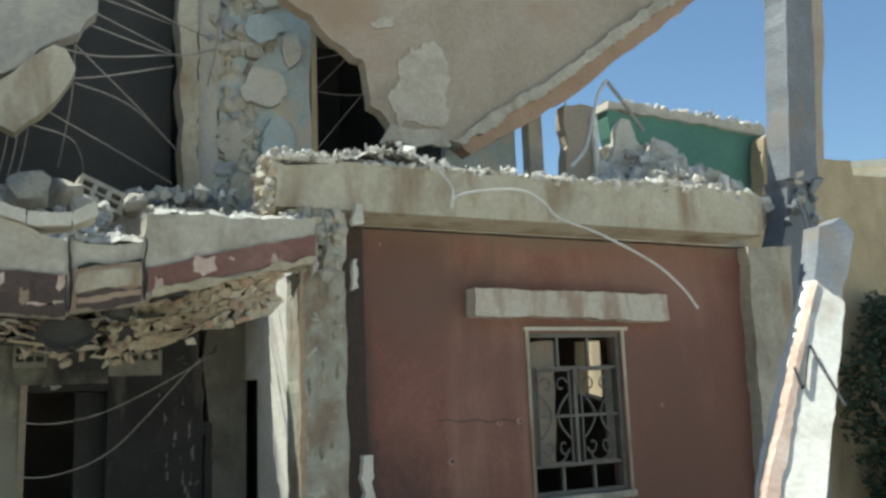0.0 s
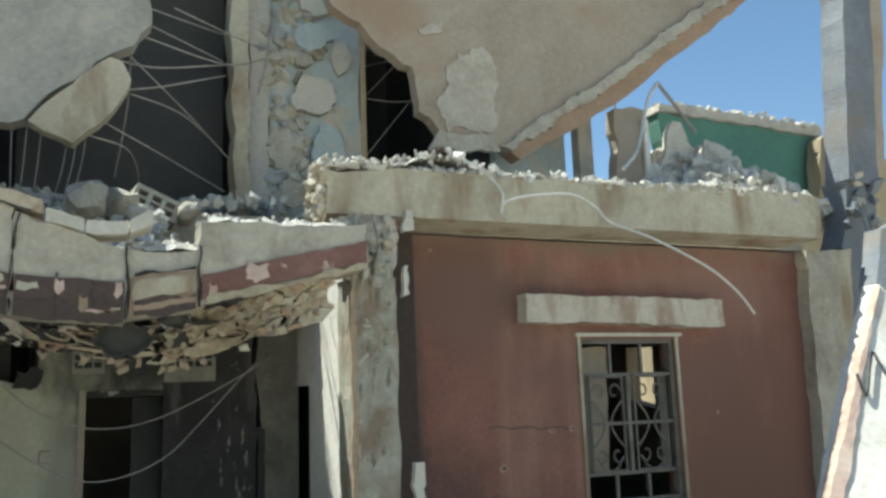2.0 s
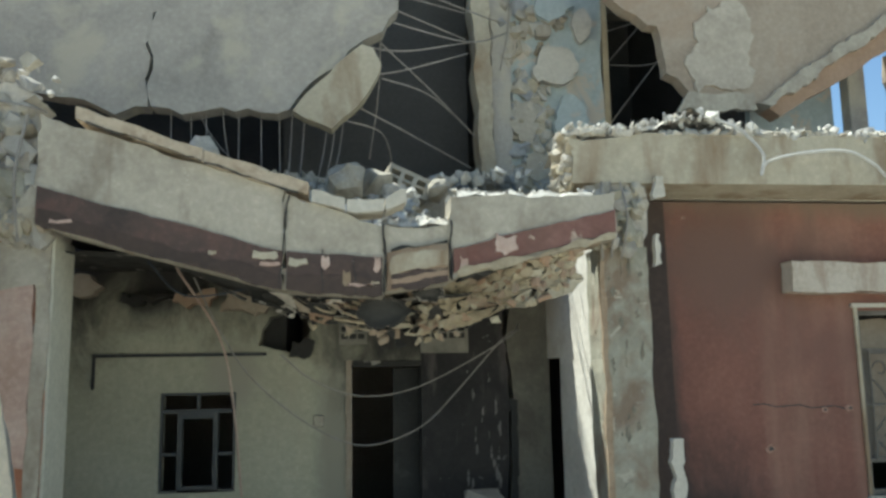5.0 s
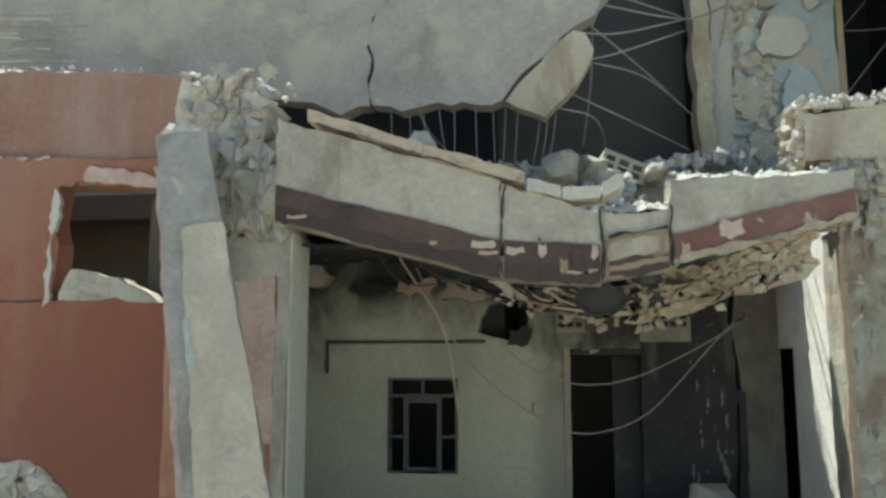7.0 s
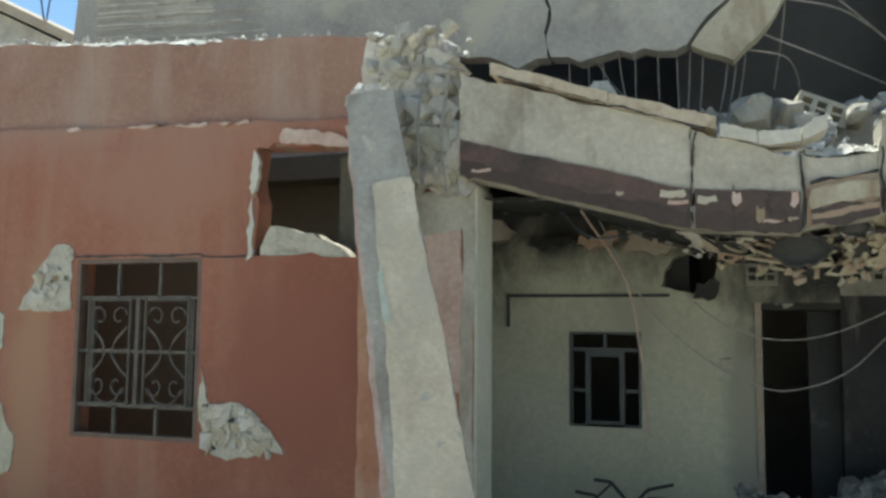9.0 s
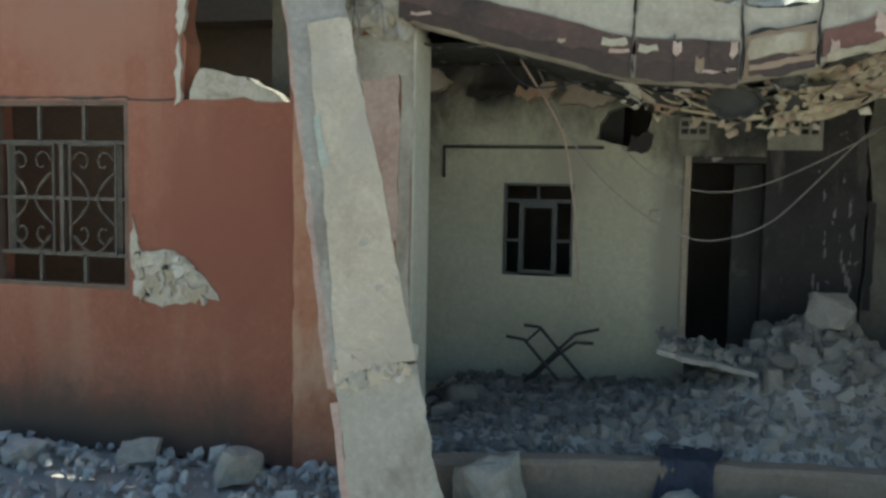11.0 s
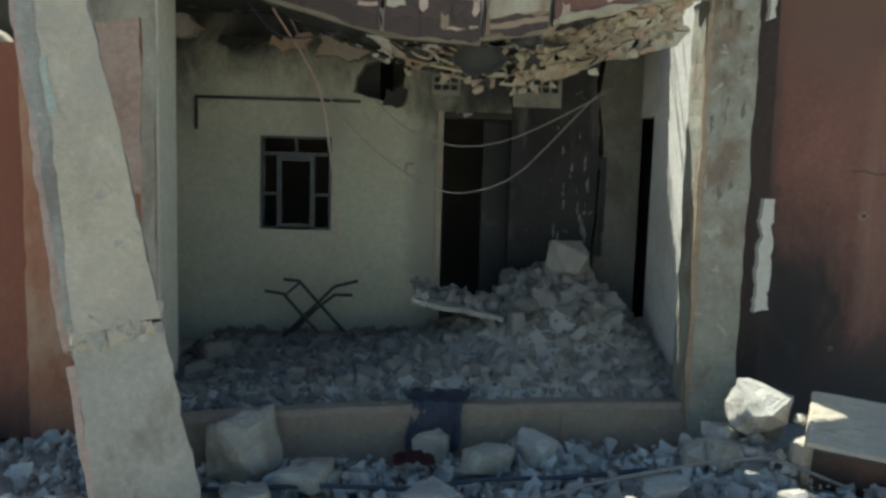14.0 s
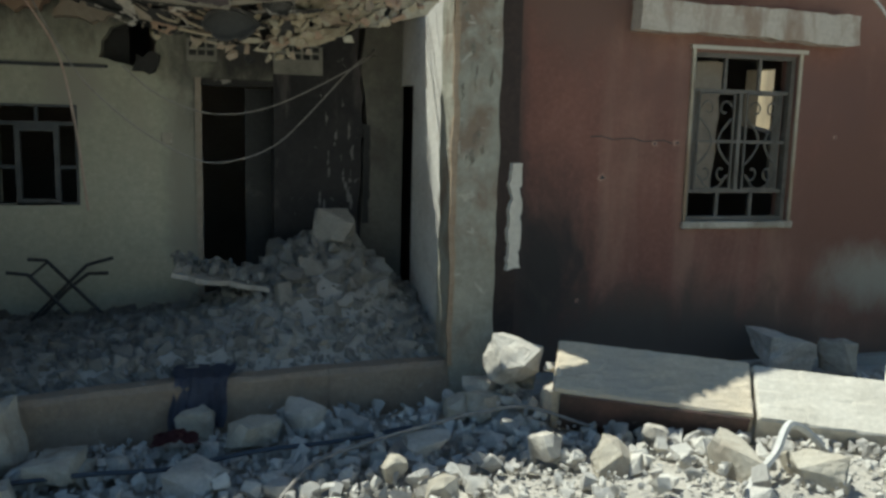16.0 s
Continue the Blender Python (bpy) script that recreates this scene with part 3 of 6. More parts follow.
p = part("head", plate(jag([(1.86, 3.0), (2.11, 3.0), (2.14, 3.43), (1.72, 3.43), (1.74, 3.3)], 0.02, 0.06, 9), [], 5.53, 5.85), BROKEN, column, "torn column head with crushed concrete")
p.location = (-1.96, -5.66, 0)
part("rusty_edge", plate(jag([(1.785, 0.3), (1.825, 0.3), (1.82, 2.9), (1.785, 2.9)], 0.005, 0.06, 308), [], 5.488, 5.52), RUSTEDGE, col_shaft, "rust-stained mortar edge")
for i, z in enumerate((0.5, 1.35, 2.25)):
    rr2 = random.Random(640 + i)
    x, w, h = rr2.uniform(1.83, 1.98), rr2.uniform(0.07, 0.14), rr2.uniform(0.1, 0.34)
    part("mortar_flake", plate(jag([(x, z), (x + w, z + 0.04), (x + w * 0.8, z + h), (x + 0.01, z + h * 0.8)], 0.016, 0.04, 320 + i), [], 5.494, 5.51), COLMAT, col_shaft)
for i, (x, z, h, w) in enumerate(((2.15, 2.86, 0.22, 0.05), (2.19, 0.98, 0.75, 0.10), (2.17, 3.32, 0.16, 0.08))):
    part("loose_plaster", plate(jag([(x, z), (x + w, z + 0.02), (x + w * 0.9, z + h), (x + 0.02, z + h)], 0.009, 0.035, 20 + i), [], 5.44, 5.5), CONC_PALE, col_shaft, "flake of pale plaster")


rnd = random.Random(67)
for k in range(18):
    x, z = rnd.uniform(1.84, 2.06), rnd.uniform(1.7, 2.95)
    w_, h_ = rnd.uniform(0.008, 0.03), rnd.uniform(0.03, 0.14)
    q = [(x, z), (x + w_, z + 0.3 * h_), (x + 0.6 * w_, z + h_), (x - 0.2 * w_, z + 0.6 * h_)]
    part("spalled_pit", plate(jag(q, 0.008, 0.02, 3500 + k), [], 5.493, 5.505), COLDARK, col_shaft, "dark pit where mortar spalled")
rnd = random.Random(66)
for k in range(44):
    z = rnd.uniform(2.98, 3.46)
    bm = rock(3300 + k, rnd.uniform(0.04, 0.13), rnd.uniform(0.05, 0.1), rnd.uniform(0.05, 0.16), 16)
    bm.transform(pose(rnd.uniform(1.74, 2.1) - 1.96, rnd.uniform(5.47, 5.52) - 5.66, z, rnd.uniform(-20, 20), rnd.uniform(-40, 40), rnd.uniform(-20, 20)))
    part("crushed_piece", bm, rnd.choice((COLMAT, BROKEN, CONC, CONC_WARM)), column)
for k, x in enumerate((1.80, 1.86, 1.93)):
    part("bent_bar", tube(smooth([(x - 1.96, -0.20, 2.92), (x - 1.98 + 0.03 * k, -0.24, 3.18), (x - 1.95, -0.21, 3.44)], 5), 0.008, 5), REBAR, column, "bent steel bar bared in the column head")
for k in range(40):
    bm = rock(3400 + k, rnd.uniform(0.05, 0.12), rnd.uniform(0.05, 0.14), rnd.uniform(0.04, 0.12), 16)
    bm.transform(pose(rnd.uniform(1.58, 1.66) - 3.9, rnd.uniform(5.5, 5.9) - 5.75, rnd.uniform(3.44, 3.84) - 3.42, 40 * k, rnd.uniform(-40, 40), 30 * k))
    part("chipped_edge", bm, rnd.choice((CONC_WARM, BLOCK, CONC, BROKEN)), beam)


# ---------------------------------------------------------------- windows
def iron_window(name, r, y, label, material, frame_material, rows=(0.18, 0.78), leaf=True):
    """A steel window: frame, top and bottom lights, two scrolled grilles."""
    x0, x1, z0, z1 = r
    w, h = x1 - x0, z1 - z0
    ob = tagged(empty(name, ((x0 + x1) / 2, y, z0)), label, "window", kind="structure")
    base = (-(x0 + x1) / 2, -y, -z0)
    def put(n, bm, m, lab=""):
        q = part(n, bm, m, ob, lab)
        q.location = base
        return q
    t = 0.035
    put("window_frame", plate([(x0, z0), (x1, z0), (x1, z1), (x0, z1)], [[(x0 + t, z0 + t), (x1 - t, z0 + t), (x1 - t, z1 - t), (x0 + t, z1 - t)]], y - 0.02, y + 0.05), frame_material)
    za, zb = z0 + rows[0] * h, z0 + rows[1] * h
    for z in (za, zb):
        put("rail", box(x0 + t, x1 - t, y, y + 0.03, z - 0.014, z + 0.014), material)
    for f1 in (1 / 3, 2 / 3):
        xx = x0 + f1 * w
        put("mullion", box(xx - 0.012, xx + 0.012, y, y + 0.03, z0 + t, za), material)
        put("mullion", box(xx - 0.012, xx + 0.012, y, y + 0.03, zb, z1 - t), material)
    mid = x0 + 0.5 * w
    put("middle_post", box(mid - 0.016, mid + 0.016, y - 0.005, y + 0.03, za, zb), material)
    for sx in (x0 + 0.27 * w, x0 + 0.73 * w):
        half = 0.16 * w
        hh = zb - za
        bm = bmesh.new()
        for s in (-1, 1):
            tube([(sx + s * half * 1.05, y, za), (sx + s * half * 1.05, y, zb)], 0.010, 5, bm)
        tube([(sx - half * 1.05, y, za + 0.02), (sx + half * 1.05, y, za + 0.02)], 0.008, 5, bm)
        tube([(sx - half * 1.05, y, zb - 0.02), (sx + half * 1.05, y, zb - 0.02)], 0.008, 5, bm)
        grille = put("grille", bm, material, "wrought-iron grille panel")
        for s in (-1, 1):
            bm = bmesh.new()
            arc = [(sx + s * half * (0.95 - 0.75 * math.sin(math.pi * k / 12)), y, za + hh * (0.27 + 0.46 * k / 12)) for k in range(13)]
            tube(arc, 0.009, 5, bm)
            for cz, up in ((za + hh * 0.19, -1), (za + hh * 0.82, 1)):
                pts = [(sx + s * (half * 0.5 + half * 0.42 * (1 - 0.7 * k / 14) * math.cos(up * (0.2 + 5.2 * k / 14))), y, cz + half * 0.5 * (1 - 0.7 * k / 14) * math.sin(up * (0.2 + 5.2 * k / 14))) for k in range(15)]
                tube(pts, 0.008, 5, bm)
            tip = [(sx + s * half * 0.8, y, za + hh * 0.16), (sx + s * half * 0.5, y, za + hh * 0.06), (sx, y, za + hh * 0.01)]
            tube(tip, 0.008, 5, bm)
            part("scroll", bm, material, grille, "scrolled iron bar")
    if leaf:
        put("casement", box(x0 + 0.06 * w, x0 + 0.12 * w, y + 0.04, y + 0.07, za, zb), material)
        put("casement", box(x0 + 0.86 * w, x0 + 0.92 * w, y + 0.04, y + 0.07, za, zb), material)
    put("rail", box(x0 + t, x1 - t, y, y + 0.025, (za + zb) / 2 - 0.012, (za + zb) / 2 + 0.012), material)
    return ob


part("curtain", plate(jag([(rw[0] + 0.14, rw[2] + 0.22), (rw[0] + 0.42, rw[2] + 0.2), (rw[0] + 0.45, rw[3] - 0.05), (rw[0] + 0.14, rw[3] - 0.05)], 0.006, 0.06, 222), [], YW + 0.30, YW + 0.31), CONC_TAN).name = "curtain"
tagged(bpy.data.objects["curtain"], "dull brown curtain hanging behind the window grille", "curtain")
win = iron_window("window_1", rw, YW + 0.05, "brown steel window with scrolled iron grille in the red wall", GRILLE, GRILLE)
p = part("trim", plate([(rw[0] - 0.05, rw[3] + 0.02), (rw[1] + 0.07, rw[3] + 0.02), (rw[1] + 0.07, rw[3] + 0.05), (rw[0] - 0.05, rw[3] + 0.05)], [], YW - 0.03, YW), CONC_PALE, win)
p.location = (-(rw[0] + rw[1]) / 2, -(YW + 0.05), -rw[2])
bm = plate([(rw[0] - 0.03, rw[2] - 0.05), (rw[0] - 0.005, rw[2] - 0.05), (rw[0] - 0.005, rw[3] + 0.02), (rw[0] - 0.03, rw[3] + 0.02)], [], YW - 0.02, YW)
plate([(rw[1] + 0.005, rw[2] - 0.05), (rw[1] + 0.03, rw[2] - 0.05), (rw[1] + 0.03, rw[3] + 0.02), (rw[1] + 0.005, rw[3] + 0.02)], [], YW - 0.02, YW, bm)
p = part("reveal_plaster", bm, CONC_WARM, win)
p.location = (-(rw[0] + rw[1]) / 2, -(YW + 0.05), -rw[2])
p = part("window_sill", box(rw[0] - 0.04, rw[1] + 0.05, YW - 0.04, YW + 0.1, rw[2] - 0.06, rw[2], bevel=0.01), CONC, win)
p.location = (-(rw[0] + rw[1]) / 2, -(YW + 0.05), -rw[2])
tagged(part("window_canopy", plate(jag([(3.34, 2.73), (5.33, 2.70), (5.32, 2.93), (3.345, 2.955)], 0.006, 0.07, 271), [], 5.84, YW), CANOPY), "stained white concrete ledge above the window", "ledge", kind="structure")

lw = (-5.03, -3.87, 1.21, 2.60)
iron_window("window_2", lw, 5.52, "rust-brown steel window with scrolled iron grille", IRON, RUSTFRAME)

# small porch window
x0, x1, z0, z1 = win_b
w3 = tagged(empty("window_3", ((x0 + x1) / 2, YB, z0)), "small grey steel window, dark inside", "window", kind="structure")
o = (-(x0 + x1) / 2, -YB, -z0)
for n, bm in (("window_frame", plate(rect(win_b), [rect((x0 + 0.02, x1 - 0.02, z0 + 0.02, z1 - 0.02))], YB - 0.01, YB + 0.04)),
              ("rail", box(x0, x1, YB, YB + 0.03, z1 - 0.165, z1 - 0.135)),
              ("mullion", box((x0 + x1) / 2 - 0.012, (x0 + x1) / 2 + 0.012, YB, YB + 0.03, z1 - 0.14, z1)),
              ("casement", plate(rect((x0 + 0.14, x1 - 0.14, z0, z1 - 0.165)), [rect((x0 + 0.18, x1 - 0.18, z0 + 0.05, z1 - 0.21))], YB - 0.01, YB + 0.03)),
              ("rail", box(x0, x0 + 0.14, YB, YB + 0.03, z0 + 0.29, z0 + 0.315)),
              ("rail", box(x1 - 0.14, x1, YB, YB + 0.03, z0 + 0.29, z0 + 0.315))):
    part(n, bm, WINSTEEL, w3).location = o

# ---------------------------------------------------------------- porch wall details
for x0_, x1_, z0_, z1_, lab in ((0.05, 0.29, 2.44, 2.62, "small hollow vent block over the door"), (0.74, 1.15, 2.36, 2.62, "hollow vent block over the door")):
    cols = 3 if x1_ - x0_ < 0.3 else 5
    hs = []
    for i in range(cols):
        for j in range(2):
            ax = x0_ + 0.02 + (x1_ - x0_ - 0.03) * i / cols
            az = z1_ - 0.125 + 0.062 * j - 0.01
            hs.append(rect((ax, ax + (x1_ - x0_) / cols - 0.025, az, az + 0.044)))
    vb = tagged(part("vent_block", plate(rect((x0_, x1_, z0_, z1_)), hs, YB - 0.045, YB - 0.02), VENT), lab, "vent block", kind="structure")
    # Dark insert: shade behind the vent holes, put in as colour.
    part("cavity", box(x0_ + 0.004, x1_ - 0.004, YB - 0.018, YB - 0.002, z0_ + 0.004, z1_ - 0.004), CHAR_SHADE, vb, "dark insert standing in for the shade behind the vent holes")
bm = box(-1.94, -0.55, YB - 0.03, YB, 2.355, 2.38)
box(-1.94, -1.92, YB - 0.03, YB, 2.10, 2.355, bm)
tagged(part("wall_trim", bm, DARKSTEEL), "dark thin trim strip on the porch wall", "trim", kind="structure")
for k, (ax, az, w_, h_) in enumerate(((-2.2, 2.86, 0.35, 0.16), (-1.72, 2.80, 0.42, 0.09), (-1.30, 2.80, 0.35, 0.10), (-0.92, 2.72, 0.6, 0.22), (-0.36, 2.34, 0.2, 0.16))):
    q = [(ax, az), (ax + w_ * 0.6, az - 0.02), (ax + w_, az + h_ * 0.4), (ax + w_ * 0.7, az + h_), (ax + 0.03, az + h_ * 0.8)]
    tagged(part("torn_ledge", plate(jag(q, 0.028, 0.045, 700 + k), [], YB - 0.16, YB - 0.004), (CONC_TAN, SOOT_SHADE, CONC_TAN2)[k % 3]), "torn remnant of ceiling concrete on the porch wall", "broken slab", kind="structure")
tagged(part("wall_socket", box(-0.16, -0.07, YB - 0.02, YB, 1.76, 1.86, bevel=0.008), CONC), "small broken socket on the porch wall", "socket")

# ---------------------------------------------------------------- porch doors
dx0, dx1, dz0, dz1 = door_b
door = tagged(empty("door_1", (dx0, YB, dz0)), "open scorched double doorway with a tan frame", "door", kind="structure")
o = (-dx0, -YB, -dz0)
t = 0.05
part("door_frame", plate([(dx0 - t, dz0), (dx0, dz0), (dx0, dz1 + t), (dx0 - t, dz1 + t)], [], YB - 0.03, YB + 0.15), CONC_TAN, door).location = o
part("door_head", box(dx0 + 0.002, dx1, YB - 0.03, YB + 0.15, dz1 - 0.01, dz1 + 0.04, bevel=0.005), SOOT_SHADE, door, "sooty door head").location = o
part("door_leaf", box(dx0 + 0.36, dx1 + 0.1, YB + 0.22, YB + 0.27, dz0, dz1 - 0.02), CHAR_SHADE, door, "scorched dark door leaf standing ajar").location = o

for k, (x, z, r) in enumerate(((3.16, 1.60, 0.038), (3.60, 1.87, 0.028), (3.80, 1.88, 0.03), (3.0, 0.62, 0.022), (2.6, 3.3, 0.016), (5.3, 1.95, 0.02))):
    q = [(x + r * math.cos(a) * random.Random(k * 9 + i).uniform(0.7, 1.3), z + r * math.sin(a) * 0.8 * random.Random(k * 7 + i).uniform(0.7, 1.3)) for i, a in enumerate([0.7 * j for j in range(9)])]
    ob = tagged(part("shrapnel_mark", plate(q, [], YW - 0.005, YW + 0.01), POCK), "pale shrapnel pock in the red plaster", "pock mark", kind="structure")
    hole = part("pit", plate([(x + 0.5 * (a - x) + 0.004, z + 0.45 * (b - z)) for a, b in q], [], YW - 0.009, YW + 0.005), DARKSTEEL, ob)
ck = [(3.05 + 0.09 * i, 1.92 + 0.012 * math.sin(i * 2.1) - 0.004 * i) for i in range(9)]
tagged(part("wall_crack", plate(ck + [(a, b - 0.008) for a, b in reversed(ck)], [], YW - 0.006, YW + 0.004), DARKSTEEL), "thin dark crack across the red plaster", "crack", kind="structure")

# ---------------------------------------------------------------- left block
hole_l = jag([(-3.44, 2.60), (-2.60, 2.58), (-2.60, 3.40), (-3.42, 3.42)], 0.015, 0.08, 31)
outer = [(-8.5, 0), (-2.57, 0), (-2.57, 3.58), (-3.5, 3.62), (-5.9, 3.70), (-8.5, 3.76)]
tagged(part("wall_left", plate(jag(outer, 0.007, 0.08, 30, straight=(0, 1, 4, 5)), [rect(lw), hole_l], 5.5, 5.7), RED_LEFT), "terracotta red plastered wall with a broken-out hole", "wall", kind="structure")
band = jag([(-8.5, 3.62), (-2.5, 3.40), (-2.5, 4.18), (-5.2, 4.40), (-8.5, 4.60)], 0.012, 0.1, 33, straight=(0, 1))
tagged(part("parapet_left", plate(band, [], 5.535, 5.8), PARAPET), "red plastered roof parapet with a chipped top edge", "parapet", kind="structure")
pil = jag([(-2.55, 0), (-1.72, 0), (-1.71, 3.05), (-2.55, 3.05)], 0.005, 0.12, 34, straight=(0,))
pier = tagged(empty("porch_pier", (-2.1, 5.6, 0)), "orange plastered pier with a crushed head", "pier")
pier_shaft = part("shaft", plate(pil, [], 5.46, 5.85), ORANGE, pier)
pier_shaft.location = (2.1, -5.6, 0)
part("inner_side", box(-1.712, -1.692, 5.462, 5.86, 0.27, 3.05, bevel=0.004), CREAM, pier_shaft, "cream plaster on the porch side")
part("flaked_face", plate(jag([(-2.12, 1.7), (-1.80, 1.65), (-1.80, 2.78), (-2.16, 2.72)], 0.008, 0.1, 134), [], 5.435, 5.462), PINKISH, pier_shaft, "pinkish flaked plaster face")
part("mortar_band", plate(jag([(-2.35, 2.70), (-1.72, 2.74), (-1.715, 3.0), (-2.35, 2.98)], 0.01, 0.08, 135), [], 5.43, 5.464), CONC, pier_shaft, "grey mortar band")
part("corner_edge", plate(jag([(-1.80, 0.3), (-1.715, 0.3), (-1.705, 3.1), (-1.79, 3.1)], 0.006, 0.1, 35, straight=(0,)), [], 5.44, 5.46), CONC, pier_shaft, "bare grey mortar edge")
part("crushed_head", plate(jag([(-2.3, 3.0), (-1.72, 3.05), (-1.75, 3.32), (-1.95, 3.6), (-1.85, 3.95), (-2.1, 4.15), (-2.5, 4.15), (-2.55, 3.4)], 0.03, 0.08, 36), [], 5.42, 5.85), BROKEN, pier, "crushed concrete joint with torn stirrups").location = (2.1, -5.6, 0)

rnd = random.Random(36)
for k in range(96):
    z = rnd.uniform(3.02, 4.16)
    x = rnd.uniform(-2.3, -1.76) if z < 3.5 else rnd.uniform(-2.5, -1.85)
    big = k % 5 == 0 and z < 3.9
    bm = rock(1500 + k, rnd.uniform(0.16, 0.28) if big else rnd.uniform(0.05, 0.14), rnd.uniform(0.07, 0.16), rnd.uniform(0.14, 0.24) if big else rnd.uniform(0.05, 0.16), 40 if big else 20)
    bm.transform(pose(x + 2.1, rnd.uniform(5.40, 5.44) - 5.6, z, rnd.uniform(-15, 15), rnd.uniform(-40, 40), rnd.uniform(-15, 15)))
    part("crushed_piece", bm, rnd.choice((CONC, CONC, COLGREY, COLGREY, COLMAT, CONC_OLD)), pier)
for k in range(16):
    bm = rock(1620 + k, rnd.uniform(0.04, 0.09), 0.12, rnd.uniform(0.10, 0.18), 16)
    bm.transform(pose(-2.14 + 0.026 * k + 2.1, 5.40 - 5.6, 3.10 + 0.03 * noise.noise((k, 0, 0)), rnd.uniform(-10, 10), rnd.uniform(-15, 15), rnd.uniform(-20, 20)))
    part("corbel_piece", bm, rnd.choice((BLOCK, CONC_WARM, COPING)), pier, "crumbled tan render under the beam end")
for k, z in enumerate((3.45, 3.86)):
    q = part("stirrup", tube(smooth([(-2.5 + 0.1 * k % 0.2, 5.40, z), (-2.1, 5.34, z + 0.02), (-1.85, 5.37, z - 0.01), (-1.8, 5.5, z)], 5), 0.008, 5), REBAR, pier, "bent steel stirrup")
    q.location = (2.1, -5.6, 0)
for k, x in enumerate((-2.05, -1.88)):
    q = part("bent_bar", tube(smooth([(x, 5.36, 3.0), (x - 0.03, 5.33, 3.4), (x + 0.02 * k, 5.35, 3.8)], 5), 0.011, 5), REBAR, pier, "bent vertical bar")
    q.location = (2.1, -5.6, 0)

# bare patches where plaster fell off round the window
def bare_patch(name, pts, y, label, seed, material=PATCH, d=0.03):
    return tagged(part(name, plate(jag(pts, 0.012, 0.05, seed), [], y - 0.012, y + d), material), label, "bare patch", kind="structure")


bare_patch("bare_masonry", [(-5.6, 2.2), (-5.07, 2.2), (-5.07, 2.68), (-5.25, 2.72), (-5.42, 2.5)], 5.5, "pale bare masonry where plaster fell off", 41)
bare_patch("bare_masonry", [(-3.84, 1.78), (-3.76, 1.5), (-3.5, 1.52), (-3.28, 1.36), (-3.13, 1.17), (-3.36, 1.15), (-3.6, 1.10), (-3.82, 1.18)], 5.5, "pale bare masonry beside the window corner", 42)
bare_patch("bare_masonry", [(-6.1, 0.75), (-5.62, 0.9), (-5.58, 1.2), (-5.75, 1.45), (-6.2, 1.4)], 5.5, "ochre bare masonry low on the wall", 43, CONC_WARM)
bare_patch("bare_masonry", [(-5.85, 1.85), (-5.74, 1.9), (-5.74, 2.15), (-5.82, 2.2)], 5.5, "sliver of bare masonry by the crack", 44)
bare_patch("broken_edge", [(-3.48, 2.56), (-3.43, 2.60), (-3.41, 3.36), (-3.44, 3.40), (-3.455, 3.0)], 5.49, "broken plaster edge of the hole", 45, CONC_PALE)
bare_patch("broken_edge", [(-3.42, 2.55), (-2.6, 2.54), (-2.75, 2.66), (-2.95, 2.76), (-3.3, 2.82), (-3.36, 2.7)], 5.52, "broken masonry on the sill of the hole", 46, PATCH, 0.2)
bare_patch("broken_edge", [(-3.22, 3.44), (-2.6, 3.38), (-2.72, 3.46), (-3.0, 3.52), (-3.2, 3.54)], 5.49, "flaked plaster edge over the hole", 47, PINKISH)

def mortar_lumps(name, pts, n, seed, label):
    """Uneven mortar left on a bare patch, with dark pits between."""
    r_ = random.Random(seed)
    ob = tagged(empty(name, (pts[0][0], 5.48, pts[0][1])), label, "mortar", kind="structure")
    xs_, zs_ = [p[0] for p in pts], [p[1] for p in pts]
    made = 0
    while made < n:
        x, z = r_.uniform(min(xs_), max(xs_)), r_.uniform(min(zs_), max(zs_))
        inside = False
        for (ax, az), (bx, bz) in zip(pts, pts[1:] + pts[:1]):
            if (az > z) != (bz > z) and x < (bx - ax) * (z - az) / (bz - az) + ax:
                inside = not inside
        if not inside:
            continue
        made += 1
        pit = r_.random() < 0.09
        s_ = r_.uniform(0.02, 0.05) if pit else r_.uniform(0.05, 0.13)
        bm_ = rock(seed + made, s_ * 1.4, 0.03 if pit else 0.05, s_ * r_.uniform(0.5, 1.0), 12)
        bm_.transform(pose(x - pts[0][0], 0.008 if not pit else -0.005, z - pts[0][1], 0, r_.uniform(-90, 90), 0))
        part("pit" if pit else "mortar_lump", bm_, CHAR_SHADE if pit else r_.choice((PATCH, CONC_PALE, BROKEN, CONC_WARM)), ob)


mortar_lumps("mortar_patch", [(-3.82, 1.72), (-3.76, 1.52), (-3.5, 1.52), (-3.30, 1.36), (-3.18, 1.19), (-3.36, 1.17), (-3.6, 1.13), (-3.80, 1.2)], 44, 7100, "lumpy pale mortar beside the window corner")
mortar_lumps("mortar_patch", [(-5.52, 2.23), (-5.10, 2.24), (-5.10, 2.64), (-5.25, 2.66), (-5.40, 2.46)], 26, 7300, "lumpy pale mortar above the window corner")
for k, (x0_, x1_, zc) in enumerate(((-3.75, -3.48, 3.63), (-4.15, -3.85, 3.64), (-4.6, -4.25, 3.655), (-5.2, -5.05, 3.675))):
    bare_patch("chipped_edge", [(x0_, zc - 0.012), (x1_, zc - 0.018), (x1_ - 0.03, zc + 0.006), (x0_ + 0.05, zc + 0.004)], 5.49, "chipped pale plaster along the parapet joint", 480 + k, PINKISH)
